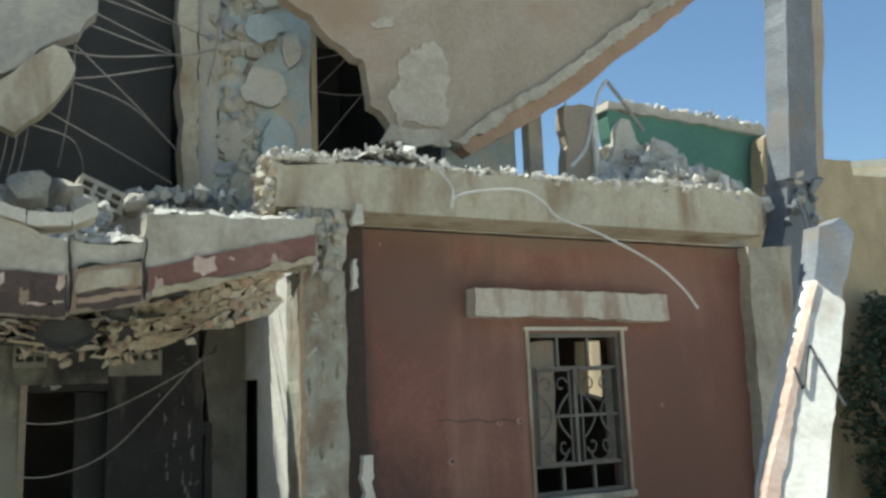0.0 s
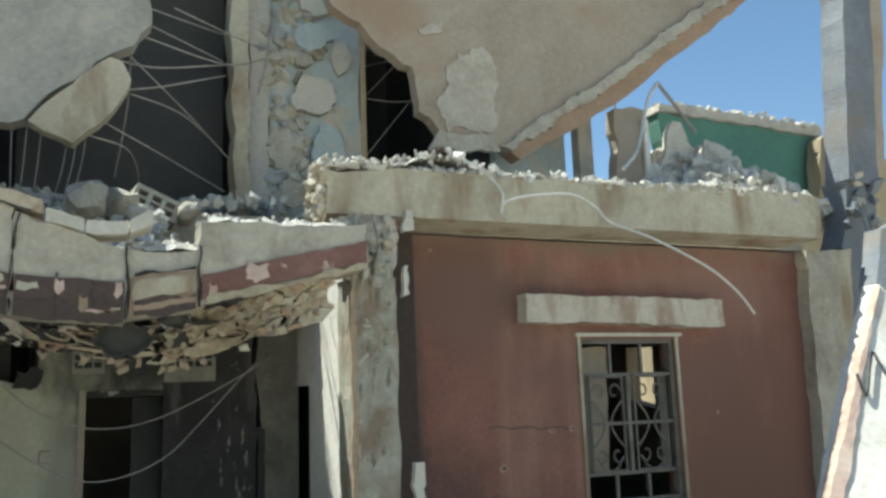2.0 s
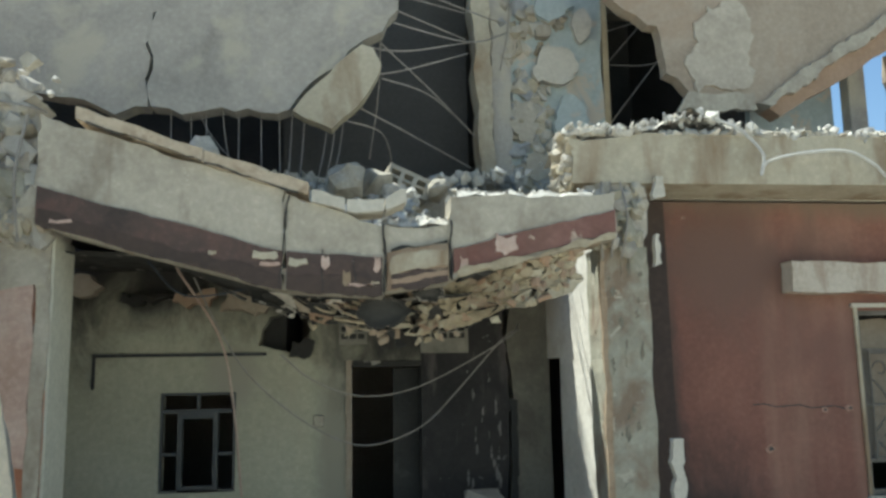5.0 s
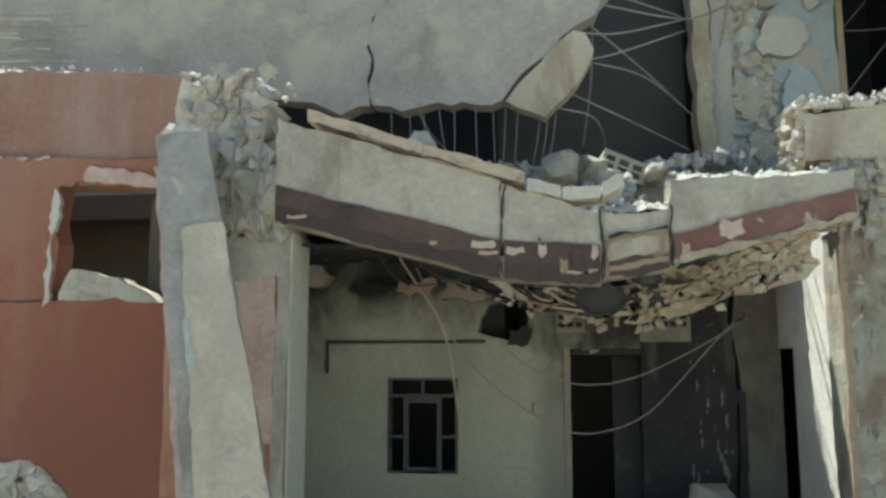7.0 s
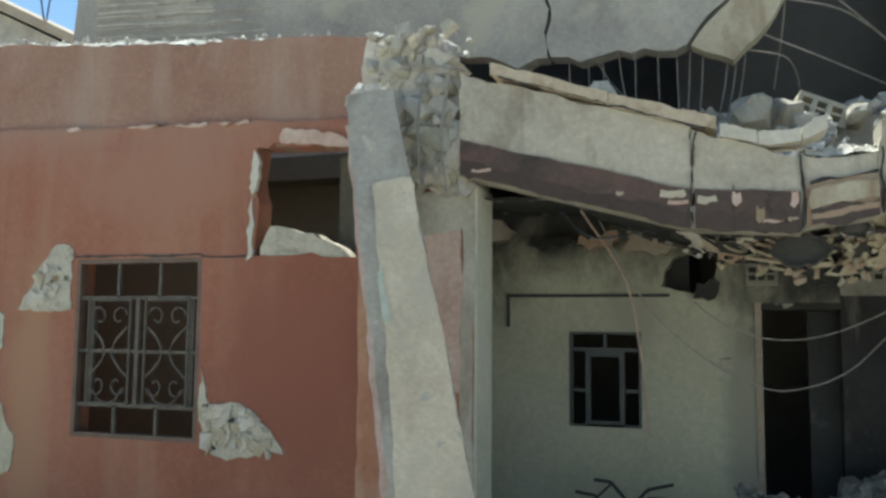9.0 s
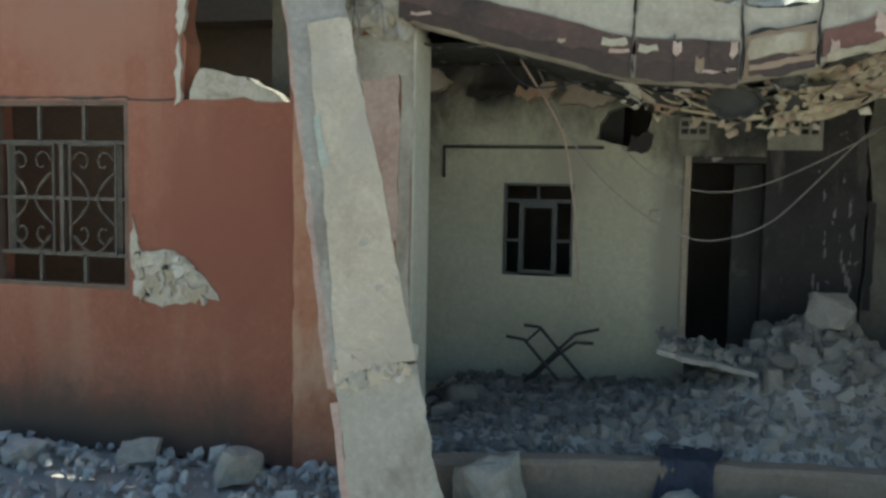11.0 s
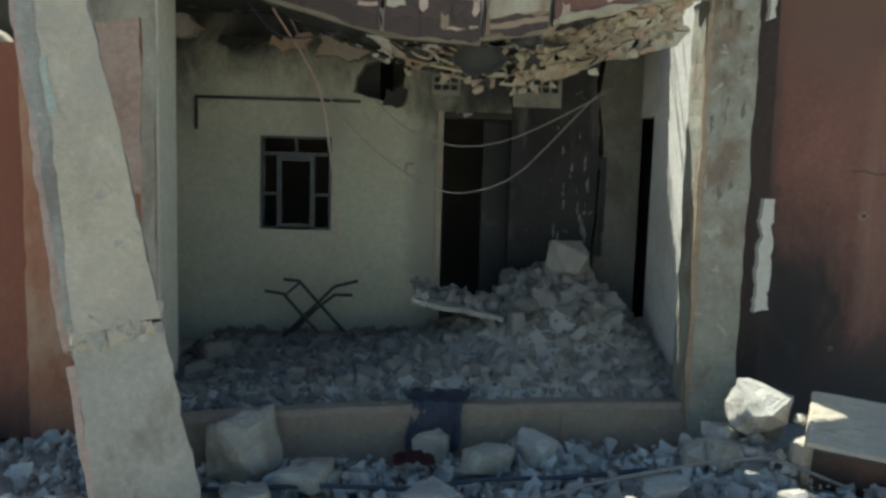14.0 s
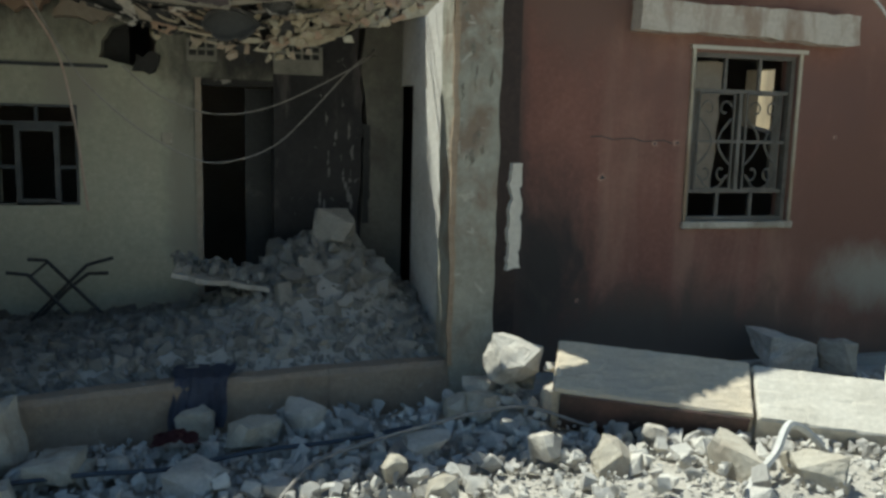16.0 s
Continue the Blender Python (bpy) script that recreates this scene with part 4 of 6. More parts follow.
for k, (x0_, x1_, zc) in enumerate(((-5.05, -3.87, 2.615), (-3.87, -3.5, 2.60))):
    q_ = [(x0_, zc), (x1_, zc - 0.004), (x1_, zc + 0.012), (x0_, zc + 0.016)]
    tagged(part("wall_crack", plate(jag(q_, 0.004, 0.06, 490 + k), [], 5.492, 5.52), DARKSTEEL), "dark crack over the window", "crack", kind="structure")

# leaning broken column in front
lean = tagged(empty("leaning_column", (-1.36, 4.25, 0)), "broken concrete column leaning on the pier, paint flaked off", "column")
a, b = Vector((-1.32, 4.2, -0.1)), Vector((-2.37, 5.22, 3.66))
zax = (b - a).normalized()
xax = Vector((1, 0.0, 0)) - zax * zax.x
xax = (Matrix.Rotation(radians(14), 3, zax) @ xax).normalized()
yax = zax.cross(xax)
L = (b - a).length
LEAN_M = Matrix((xax, yax, zax)).transposed().to_4x4()
LEAN_M.translation = a
def lean_part(n, z0, z1, w0, w1, d, m, lab, seed, off=0.0, y0=0.0, off1=None, under_=None):
    off1 = off if off1 is None else off1
    bm = plate(jag([(-w0 / 2 + off, z0), (w0 / 2 + off, z0), (w1 / 2 + off1, z1), (-w1 / 2 + off1, z1)], 0.006, 0.07, seed), [], y0 - d / 2, y0 + d / 2)
    bm.transform(Matrix.Translation((1.36, -4.25, 0)) @ LEAN_M)
    return part(n, bm, m, under_ or lean, lab)


lower_shaft = lean_part("lower_shaft", -0.1, L * 0.282, 0.50, 0.46, 0.28, CONC, "grey lower shaft, plaster partly flaked", 51)
upper_shaft = lean_part("upper_shaft", L * 0.288, L * 0.985, 0.46, 0.33, 0.28, COLGREY, "grey bare shaft broken at its head", 53, -0.005)
lean_part("plaster_face", L * 0.286, L * 0.81, 0.42, 0.25, 0.03, LEANPL, "cream plaster left on the column's face", 52, 0.018, -0.15, 0.045, upper_shaft)
rb = random.Random(57)
for k in range(34):
    bm = rock(2500 + k, rb.uniform(0.05, 0.15), rb.uniform(0.03, 0.06), rb.uniform(0.04, 0.09), 12)
    bm.transform(Matrix.Translation((1.36, -4.25, 0)) @ LEAN_M @ pose(rb.uniform(-0.2, 0.22), -0.145, L * rb.gauss(0.285, 0.011), 0, rb.uniform(-60, 60), 0))
    part("break_edge", bm, rb.choice((BROKEN, CONC, LEANPL)), lower_shaft, "crumbled break in the column")
lean_part("turquoise_trace", L * 0.58, L * 0.66, 0.05, 0.04, 0.012, TURQ, "faint trace of turquoise paint", 59, -0.10, -0.168, None, upper_shaft)
lean_part("head_rubble", L * 0.955, L * 1.0, 0.24, 0.18, 0.26, RUBBLE, "bright crumbled head", 58, -0.02, 0.0, None, upper_shaft)
lean_part("side_plaster", -0.05, L * 0.25, 0.055, 0.05, 0.27, PINKISH, "pinkish plaster left on the narrow side", 54, -0.262, 0.01, -0.245, lower_shaft)
lean_part("side_plaster", L * 0.27, L * 0.93, 0.05, 0.04, 0.27, PINKISH, "pinkish plaster left on the narrow side", 154, -0.247, 0.01, -0.185, upper_shaft)

for k in range(30):
    bm = rock(2600 + k, rb.uniform(0.03, 0.10), rb.uniform(0.03, 0.08), rb.uniform(0.03, 0.07), 12)
    bm.transform(Matrix.Translation((1.36, -4.25, 0)) @ LEAN_M @ pose(rb.uniform(-0.16, 0.14), rb.uniform(-0.13, 0.08), L * 0.992 + rb.uniform(-0.02, 0.03), 40 * k, 25 * k, 0))
    part("head_crumb", bm, rb.choice((RUBBLE, RUBBLE, BROKEN)), upper_shaft)


def lip(x):
    """Bottom of the torn block rows."""
    return 2.445 + (0.20 * ((0.5 - x) / 1.0) ** 1.3 if x < 0.5 else 0.27 * ((x - 0.5) / 1.14) ** 1.25)


def under(x):
    """Underside of the sagging beam."""
    return 2.66 + (0.44 * ((0.33 - x) / 2.1) if x < 0.33 else 0.37 * ((x - 0.33) / 1.53))


# ---------------------------------------------------------------- sagging porch beam
sb = tagged(empty("sagging_beam", (0, 5.4, 2.7)), "cracked concrete porch beam sagging in the middle, burnt red paint below", "beam")
SEG = [((-1.78, 3.10, 3.80), (-0.286, 2.70, 3.335)), ((-0.284, 2.70, 3.31), (0.333, 2.66, 3.10)), ((0.342, 2.69, 3.12), (0.758, 2.75, 3.12)), ((0.766, 2.77, 3.30), (1.86, 3.03, 3.34))]
segs = []


def seg_at(x):
    """The beam segment over x."""
    return segs[sum(x > e for e in (-0.285, 0.338, 0.762))]


for i, (l, r) in enumerate(SEG):
    face = jag([(l[0], l[1]), (r[0], r[1]), (r[0], r[2]), (l[0], l[2])], 0.010, 0.07, 60 + i, straight=(0,))
    segs.append(part("beam_segment", plate(face, [], 5.33 + 0.02 * (i == 2), 5.62), CONC, sb))
    segs[-1].location = (0, -5.4, -2.7)
    hgt = 0.24 if i != 3 else 0.19
    lift = 0.0 if i < 3 else 0.035
    bandp = [(l[0] + 0.01, l[1] + lift), (r[0] - 0.01, r[1] + lift), (r[0] - 0.01, r[1] + hgt), (l[0] + 0.01, l[1] + hgt)]
    part("paint_band", plate(jag(bandp, 0.005, 0.1, 70 + i), [], 5.315 + 0.02 * (i == 2), 5.335 + 0.02 * (i == 2)), [SOOT_SHADE_BAND, SOOT_SHADE_BAND, CONC_TAN, REDBAND][i], segs[i], ["sooty paint band", "sooty paint band", "stripped band of broken render", "dark red paint band"][i])
for k, ((xa, za), (xb, zb)) in enumerate((((-1.76, 3.10), (-0.30, 2.70)), ((-0.27, 2.70), (0.32, 2.66)))):
    q_ = [(xa, za + 0.004), (xb, zb + 0.004), (xb, zb + 0.085), (xa, za + 0.10)]
    part("soot_edge", plate(jag(q_, 0.010, 0.06, 1890 + k), [], 5.309, 5.33), DARKRED, segs[k], "blackened lower edge")
part("torn_render", plate(jag([(0.38, 2.70), (0.74, 2.75), (0.74, 2.84), (0.38, 2.80)], 0.012, 0.05, 171), [], 5.32, 5.345), SOOT_SHADE_BAND, segs[2], "sooty strip on the broken render")
part("bottom_edge", plate(jag([(0.80, 2.775), (1.84, 3.025), (1.84, 3.065), (0.80, 2.815)], 0.012, 0.05, 172), [], 5.30, 5.34), BLOCK, segs[3], "broken lower edge of the beam")
for k, (x, z0_, z1_, w) in enumerate(((-0.285, 2.7, 3.3, 0.006), (0.337, 2.68, 3.12, 0.011), (0.762, 2.76, 3.14, 0.009), (-0.05, 2.68, 2.95, 0.008), (0.15, 2.67, 2.9, 0.007))):
    zig = [(x + (0.035 if k == 0 else 0.014) * noise.noise((f_ * 3.1, k * 5.3, 1)) + 0.05 * (f_ - 0.5) * (k == 0), z0_ + (z1_ - z0_) * f_) for f_ in [i_ / 9 for i_ in range(10)]]
    q_ = jag([(a_ - w / 2, b_) for a_, b_ in zig] + [(a_ + w / 2, b_) for a_, b_ in reversed(zig)], 0.003, 0.03, 180 + k)
    part("crack", plate(q_, [], 5.308, 5.33), SOOT_SHADE, seg_at(x), "dark open crack")
for k, (x, z, w, h) in enumerate(((-0.40, 2.915, 0.16, 0.06), (-0.37, 2.86, 0.13, 0.03), (-0.20, 2.87, 0.12, 0.06), (-0.03, 2.87, 0.05, 0.10), (0.10, 2.77, 0.05, 0.11), (0.19, 2.725, 0.16, 0.025), (0.28, 2.74, 0.06, 0.02), (0.29, 2.86, 0.05, 0.12), (-0.72, 2.93, 0.05, 0.03), (-1.62, 3.12, 0.14, 0.03), (1.12, 2.985, 0.15, 0.15), (0.84, 2.86, 0.05, 0.10))):
    q_ = [(x - w / 2, z - h * 0.3), (x - w * 0.1, z - h / 2), (x + w / 2, z - h * 0.2), (x + w * 0.42, z + h * 0.4), (x, z + h * 0.25), (x - w * 0.45, z + h / 2)]
    part("bare_flake", plate(jag(q_, 0.007, 0.03, 1900 + k), [], 5.306, 5.33), PINKISH if k > 9 else (CONC_WARM, PINKISH)[k % 2], seg_at(x), "pale patch where paint flaked off")
for k, (za, zb, m) in enumerate(((0.25, 0.266, SOOT_SHADE), (0.10, 0.215, CONC_WARM), (0.04, 0.075, CONC_TAN))):
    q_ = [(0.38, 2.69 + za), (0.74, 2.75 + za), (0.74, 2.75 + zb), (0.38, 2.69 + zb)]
    part("render_strip", plate(jag(q_, 0.007, 0.05, 1950 + k), [], 5.322 - 0.004 * (m is not SOOT_SHADE), 5.345), m, segs[2], "strip of torn render")
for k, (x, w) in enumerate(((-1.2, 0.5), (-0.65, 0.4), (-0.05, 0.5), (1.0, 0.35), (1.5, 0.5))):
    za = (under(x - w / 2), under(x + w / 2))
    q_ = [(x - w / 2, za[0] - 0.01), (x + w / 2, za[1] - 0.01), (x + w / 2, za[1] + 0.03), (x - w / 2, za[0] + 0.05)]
    part("torn_soffit", plate(jag(q_, 0.014, 0.05, 1970 + k), [], 5.35, 5.60), (CONC_TAN, SOOT_SHADE)[k % 2], seg_at(x), "torn underside of the beam")
coping = tagged(empty("coping", (0, 5.45, 3.3)), "row of tan coping slabs on the sagging beam", "coping")
for i, (xa, za, xb, zb) in enumerate(((-1.56, 3.76, -0.79, 3.50), (-0.785, 3.49, -0.14, 3.295), (-0.12, 3.25, 0.09, 3.195), (0.10, 3.19, 0.335, 3.195), (0.345, 3.2, 0.48, 3.26))):
    part("coping_slab", plate(jag([(xa, za), (xb, zb), (xb, zb + 0.08), (xa, za + 0.08)], 0.005, 0.06, 80 + i), [], 5.29, 5.56), COPING if i < 2 else CONC_PALE, coping).location = (0, -5.45, -3.3)


for k, (xa, za, xb, zb) in enumerate(((-1.5, 3.735, -0.8, 3.495), (-0.78, 3.485, -0.2, 3.30))):
    part("joint", plate(jag([(xa, za + 0.0), (xb, zb + 0.0), (xb, zb + 0.010), (xa, za + 0.010)], 0.006, 0.05, 88 + k), [], 5.284, 5.30), SOOT_SHADE, coping, "dark open joint under the coping").location = (0, -5.45, -3.3)


# ---------------------------------------------------------------- sagging porch slab and its broken blocks
def slab_z(x, y):
    mid = max(0.0, 1 - ((x - 0.35) / 1.55) ** 2)
    front = 2.98 - 0.30 * mid
    lip = 0.03 * mid * math.exp(-((y - 6.05) / 0.45) ** 2)
    return front - lip + 0.05 * (y - 5.6) * (1 - mid)


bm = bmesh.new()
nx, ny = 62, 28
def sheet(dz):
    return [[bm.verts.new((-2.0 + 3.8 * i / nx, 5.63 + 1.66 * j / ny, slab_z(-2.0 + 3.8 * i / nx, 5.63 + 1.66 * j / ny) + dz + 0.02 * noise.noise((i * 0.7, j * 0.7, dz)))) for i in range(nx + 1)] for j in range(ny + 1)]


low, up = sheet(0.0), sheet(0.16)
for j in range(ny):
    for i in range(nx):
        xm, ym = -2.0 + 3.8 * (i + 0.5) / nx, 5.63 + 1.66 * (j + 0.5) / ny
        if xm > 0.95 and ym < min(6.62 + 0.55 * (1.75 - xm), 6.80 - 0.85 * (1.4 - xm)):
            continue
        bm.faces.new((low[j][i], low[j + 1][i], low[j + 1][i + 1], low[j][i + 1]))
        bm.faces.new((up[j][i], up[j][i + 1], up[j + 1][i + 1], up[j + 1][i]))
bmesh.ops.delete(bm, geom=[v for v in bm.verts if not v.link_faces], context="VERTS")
# Near-black also stands in for the shade between the hanging blocks.
tagged(part("ceiling", bm, SOOT_SHADE), "scorched sagging porch ceiling slab, near-black as in shade", "ceiling", kind="structure")

fringe = tagged(empty("broken_ceiling_blocks", (0.4, 5.7, 2.6)), "torn rows of hollow ceiling blocks hanging from the porch slab", "broken slab")
rnd = random.Random(5)
def hung(x, d, v):
    """A point of the torn rows: v runs from the beam down and back to the lip."""
    v = min(1.25, max(-0.1, v))
    d -= 0.2 * min(1.0, max(0.0, (x - 1.02) / 0.15))
    return (x - 0.4, 5.64 + (0.36 if x < 1.05 else max(0.03, 0.36 - 1.7 * (x - 1.05))) * v + d - 5.7, under(x) + 0.03 + (lip(x) - under(x) - 0.03) * v - 2.6)


NX, NV = 20, 4
knot = [[(-0.62 + 2.22 * (i + 0.5 * (j % 2)) / NX + rnd.uniform(-0.03, 0.03), j / NV + (rnd.uniform(-0.09, 0.09) if j else 0)) for i in range(NX + 1)] for j in range(NV + 1)]
for j in range(NV):
    for i in range(NX):
        q = [knot[j][i], knot[j][i + 1], knot[j + 1][i + 1], knot[j + 1][i]]
        cx, cv = sum(p[0] for p in q) / 4, sum(p[1] for p in q) / 4
        bare = (j == NV - 1 and rnd.random() < 0.30) or (cx < 0.1 and rnd.random() < 0.25)
        if bare:
            continue
        big = cx < 0.62 and j in (1, 2)
        k = rnd.uniform(0.82, 0.94) if big else rnd.uniform(0.35, 0.8)
        if cx > 0.62:
            q = [(cx + 0.93 * (p_[0] - cx), cv + 0.90 * (p_[1] - cv)) for p_ in q]
        ring = jag(q, 0.008, 0.03, 4000 + 40 * j + i)
        solid = rnd.random() < (0.10 if cx < 0.62 else 0.86)
        hole = [] if solid else [[(cx + k * (p[0] - cx) + rnd.uniform(-0.008, 0.008), cv + k * (p[1] - cv) + rnd.uniform(-0.04, 0.04)) for p in q]]
        d = rnd.uniform(-0.03, 0.05) if cx < 1.05 else rnd.uniform(-0.03, 0.0)
        m = rnd.choice((SOOT_SHADE, SOOT_SHADE, CONC_TAN, CONC_TAN2, BROKEN)) if cx < 0.2 else rnd.choice((BLOCK, CONC_WARM, CONC_TAN, CONC_TAN, SOOT_SHADE)) if cx < 0.7 else rnd.choice((BLOCK, BLOCK, CONC_WARM, CONC_TAN))
        part("block_rib", plate(ring, hole, 0.0, rnd.uniform(0.05, 0.09), warp=lambda x, y, v, d=d: hung(x, y + d, v)), m, fringe)
# Dark sheet put behind the blocks as the shade of their hollows.
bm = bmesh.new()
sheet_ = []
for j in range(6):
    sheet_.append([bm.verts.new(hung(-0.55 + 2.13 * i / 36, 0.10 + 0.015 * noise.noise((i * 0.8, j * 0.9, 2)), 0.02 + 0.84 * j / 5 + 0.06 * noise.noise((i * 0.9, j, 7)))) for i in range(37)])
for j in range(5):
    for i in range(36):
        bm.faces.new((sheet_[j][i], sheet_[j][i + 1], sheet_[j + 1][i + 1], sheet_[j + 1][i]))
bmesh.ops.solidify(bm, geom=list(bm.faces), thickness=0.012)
part("shade_backing", bm, CHAR_SHADE, fringe, "dark sheet standing in for the shade behind the blocks")
for i in range(46):
    x = rnd.triangular(-0.7, 1.15, 0.6)
    v = rnd.choice((rnd.uniform(0.9, 1.2), rnd.uniform(0.0, 1.0)))
    bm = rock(4400 + i, rnd.uniform(0.04, 0.13), rnd.uniform(0.03, 0.06), rnd.uniform(0.03, 0.08), 10)
    bm.transform(Matrix.Translation(hung(x, rnd.uniform(-0.02, 0.1), v)) @ pose(0, 0, 0, rnd.uniform(-40, 40), rnd.uniform(-50, 30), rnd.uniform(-30, 30)))
    part("block_shard", bm, rnd.choice((CONC_TAN, CONC_WARM, BLOCK, SOOT_SHADE)), fringe)
for i in range(110):
    x, v = rnd.uniform(0.62, 1.58), rnd.uniform(0.02, 0.98)
    bm = rock(4600 + i, rnd.uniform(0.03, 0.11), rnd.uniform(0.04, 0.08), rnd.uniform(0.03, 0.08), 16)
    bm.transform(Matrix.Translation(hung(x, rnd.uniform(-0.03, 0.03), v)) @ pose(0, 0, 0, rnd.uniform(-40, 40), rnd.uniform(-50, 30), rnd.uniform(-30, 30)))
    part("block_shard", bm, rnd.choice((CONC_TAN, BLOCK, BLOCK, CONC_TAN2, CONC_WARM)), fringe)
for i in range(24):
    x = rnd.uniform(-0.75, 0.45)
    a_ = Vector(hung(x, rnd.uniform(-0.04, 0.04), rnd.uniform(0.1, 0.9)))
    b_ = a_ + Vector((rnd.uniform(0.10, 0.32), rnd.uniform(-0.03, 0.05), rnd.uniform(-0.10, 0.0)))
    mid_ = a_.lerp(b_, 0.5) + Vector((0, 0, rnd.uniform(-0.03, 0.02)))
    part("splinter", tube(smooth([a_, mid_, b_], 3), rnd.uniform(0.005, 0.013), 4), rnd.choice((CONC_TAN2, SOOT_SHADE, SOOT_SHADE, BLOCK)), fringe, "torn splinter of ceiling render")
for k, (x, y, z, rx_, rz_) in enumerate(((0.34, 5.600, 2.58, 0.17, 0.10), (0.64, 5.585, 2.71, 0.10, 0.07))):
    rim = [(x + rx_ * math.cos(0.35 * i) * rnd.uniform(0.9, 1.12), z + rz_ * math.sin(0.35 * i) * rnd.uniform(0.85, 1.15)) for i in range(18)]
    core = [(x + rnd.uniform(0.84, 0.93) * (a_ - x), z + rnd.uniform(0.82, 0.92) * (b_ - z)) for a_, b_ in rim]
    pot = part("hollow_pot", plate(jag(rim, 0.012, 0.025, 4800 + k), [core], y - 5.7, y - 5.63), SOOT_SHADE, fringe, "broken rim of a hollow ceiling pot")
    pot.location = (-0.4, 0, -2.6)
    # Dark plate stands in for the shade inside the pot.
    part("dark_hollow", plate(core, [], y - 5.665, y - 5.65), CHAR_SHADE, pot)
# cables looping in the porch
def cable(name, pts, r, m, label, cat="cable"):
    return tagged(part(name, tube(smooth(pts, 8), r), m), label, cat)


cable("hanging_cable", [(-0.38, 6.5, 2.34), (-0.17, 6.6, 2.16), (0.15, 6.7, 2.03), (0.48, 6.8, 2.03), (0.85, 6.9, 2.15), (1.43, 7.0, 2.46), (1.6, 7.28, 2.6)], 0.006, REBAR, "grey cable hanging in a loop across the porch")
cable("hanging_cable", [(-1.0, 6.35, 2.9), (-0.81, 6.4, 2.51), (-0.59, 6.49, 2.17), (-0.22, 6.57, 1.85), (0.16, 6.66, 1.66), (0.47, 6.74, 1.68), (0.74, 6.83, 1.8), (0.98, 6.91, 2.02), (1.4, 7.0, 2.46), (1.6, 7.28, 2.55)], 0.006, REBAR, "grey cable hanging in a deep loop across the porch")
cable("hanging_cable", [(-1.16, 6.5, 3.0), (-0.86, 6.7, 2.49), (-0.77, 6.9, 2.0), (-0.71, 7.1, 1.24)], 0.009, PINKISH, "reddish cable hanging before the small window")
cable("hanging_cable", [(-1.3, 6.2, 3.0), (-1.01, 6.2, 2.75), (-0.39, 6.2, 2.82), (-0.15, 6.2, 2.63)], 0.007, HOSE, "dark wire under the porch slab")

# ---------------------------------------------------------------- hanging upper slabs
slabL = tagged(empty("hanging_slab", (-2.5, 7.0, 4.4)), "large grey roof slab hanging down, cracked and torn along its lower edge", "broken slab", group="hanging slabs")
def hang(n, pts, y0, y1, m, ob, seed, lab="", amp=0.022, straight=(), step=0.1, leaf=None):
    c = ob.location
    q = part(n, plate(jag(pts, amp, step, seed, straight), [], y0, y1), m, leaf or ob, lab)
    if not leaf:
        q.location = (-c[0], -c[1], -c[2])
    return q


# the crack splits the slab into two leaves
leaf_l = hang("slab_leaf", [(-6.5, 5.0), (-6.2, 4.95), (-3.2, 4.6), (-2.0, 4.42), (-1.76, 4.30), (-1.50, 4.37), (-1.49, 4.8), (-1.49, 5.17), (-1.32, 5.41), (-1.2, 6.1), (-6.4, 6.1)], 6.92, 7.12, CONC_OLD, slabL, 91, straight=(9, 10))
hang("slab_leaf", [(-1.474, 4.37), (-1.1, 4.33), (-0.70, 4.37), (-0.36, 4.37), (-0.02, 4.72), (0.25, 4.99), (0.42, 5.08), (0.55, 5.37), (0.50, 5.70), (-0.2, 5.75), (-1.188, 6.1), (-1.296, 5.41), (-1.464, 5.17), (-1.467, 4.8)], 6.90, 7.10, CONC_OLD, slabL, 191, straight=(8, 9))
hang("torn_flap", [(-0.33, 4.34), (-0.01, 4.19), (0.17, 4.36), (0.40, 4.76), (0.33, 4.90), (0.24, 4.93), (-0.04, 4.66)], 6.84, 7.0, CONC_WARM, slabL, 92, "broken corner flap folded off the slab", 0.012)
for k in range(13):
    z = 4.93 + 0.042 * k
    x1_ = -4.6 + 0.5 * math.sin(k * 2.3)
    hang("board_mark", [(-6.2, z), (x1_, z - 0.08), (x1_, z - 0.066), (-6.2, z + 0.014)], 6.912, 6.95, CONC_PALE if k % 3 else CONC, slabL, 800 + k, "ribbed formwork mark", 0.006, leaf=leaf_l)

slabR = tagged(empty("hanging_slab", (4, 7.0, 4.4)), "large tan roof slab hanging at a slant with a torn edge", "broken slab", group="hanging slabs")
edge = [(3.80, 4.53), (5.08, 5.36), (6.04, 6.07), (6.84, 6.645)]
STRIP1 = [(3.74, 4.52), (5.01, 5.38), (5.96, 6.09), (6.9, 6.76), (7.1, 6.76), (6.12, 6.06), (5.15, 5.34), (3.87, 4.49)]
STRIP2 = [(3.85, 4.51), (5.13, 5.36), (6.10, 6.08), (7.15, 6.84), (7.42, 6.84), (6.36, 6.03), (5.14, 5.11), (3.98, 4.42)]
leaf_r = hang("slab_leaf", [(3.09, 4.43)] + edge + [(7.3, 6.95), (2.0, 5.98), (2.1, 5.72), (2.37, 5.59), (2.56, 5.38), (2.87, 5.23), (2.93, 4.79), (3.15, 4.6)], 6.95, 7.1, CONC_TAN, slabR, 93, straight=(1, 2, 3, 4, 5, 6))
hang("grey_strip", STRIP1, 6.90, 7.12, CONC, slabR, 193, "strip of torn concrete along the slab edge", 0.012, step=0.045)
hang("tan_edge", STRIP2, 6.96, 7.15, CONC_TAN2, slabR, 293, "tan painted slab edge", 0.010, step=0.14)
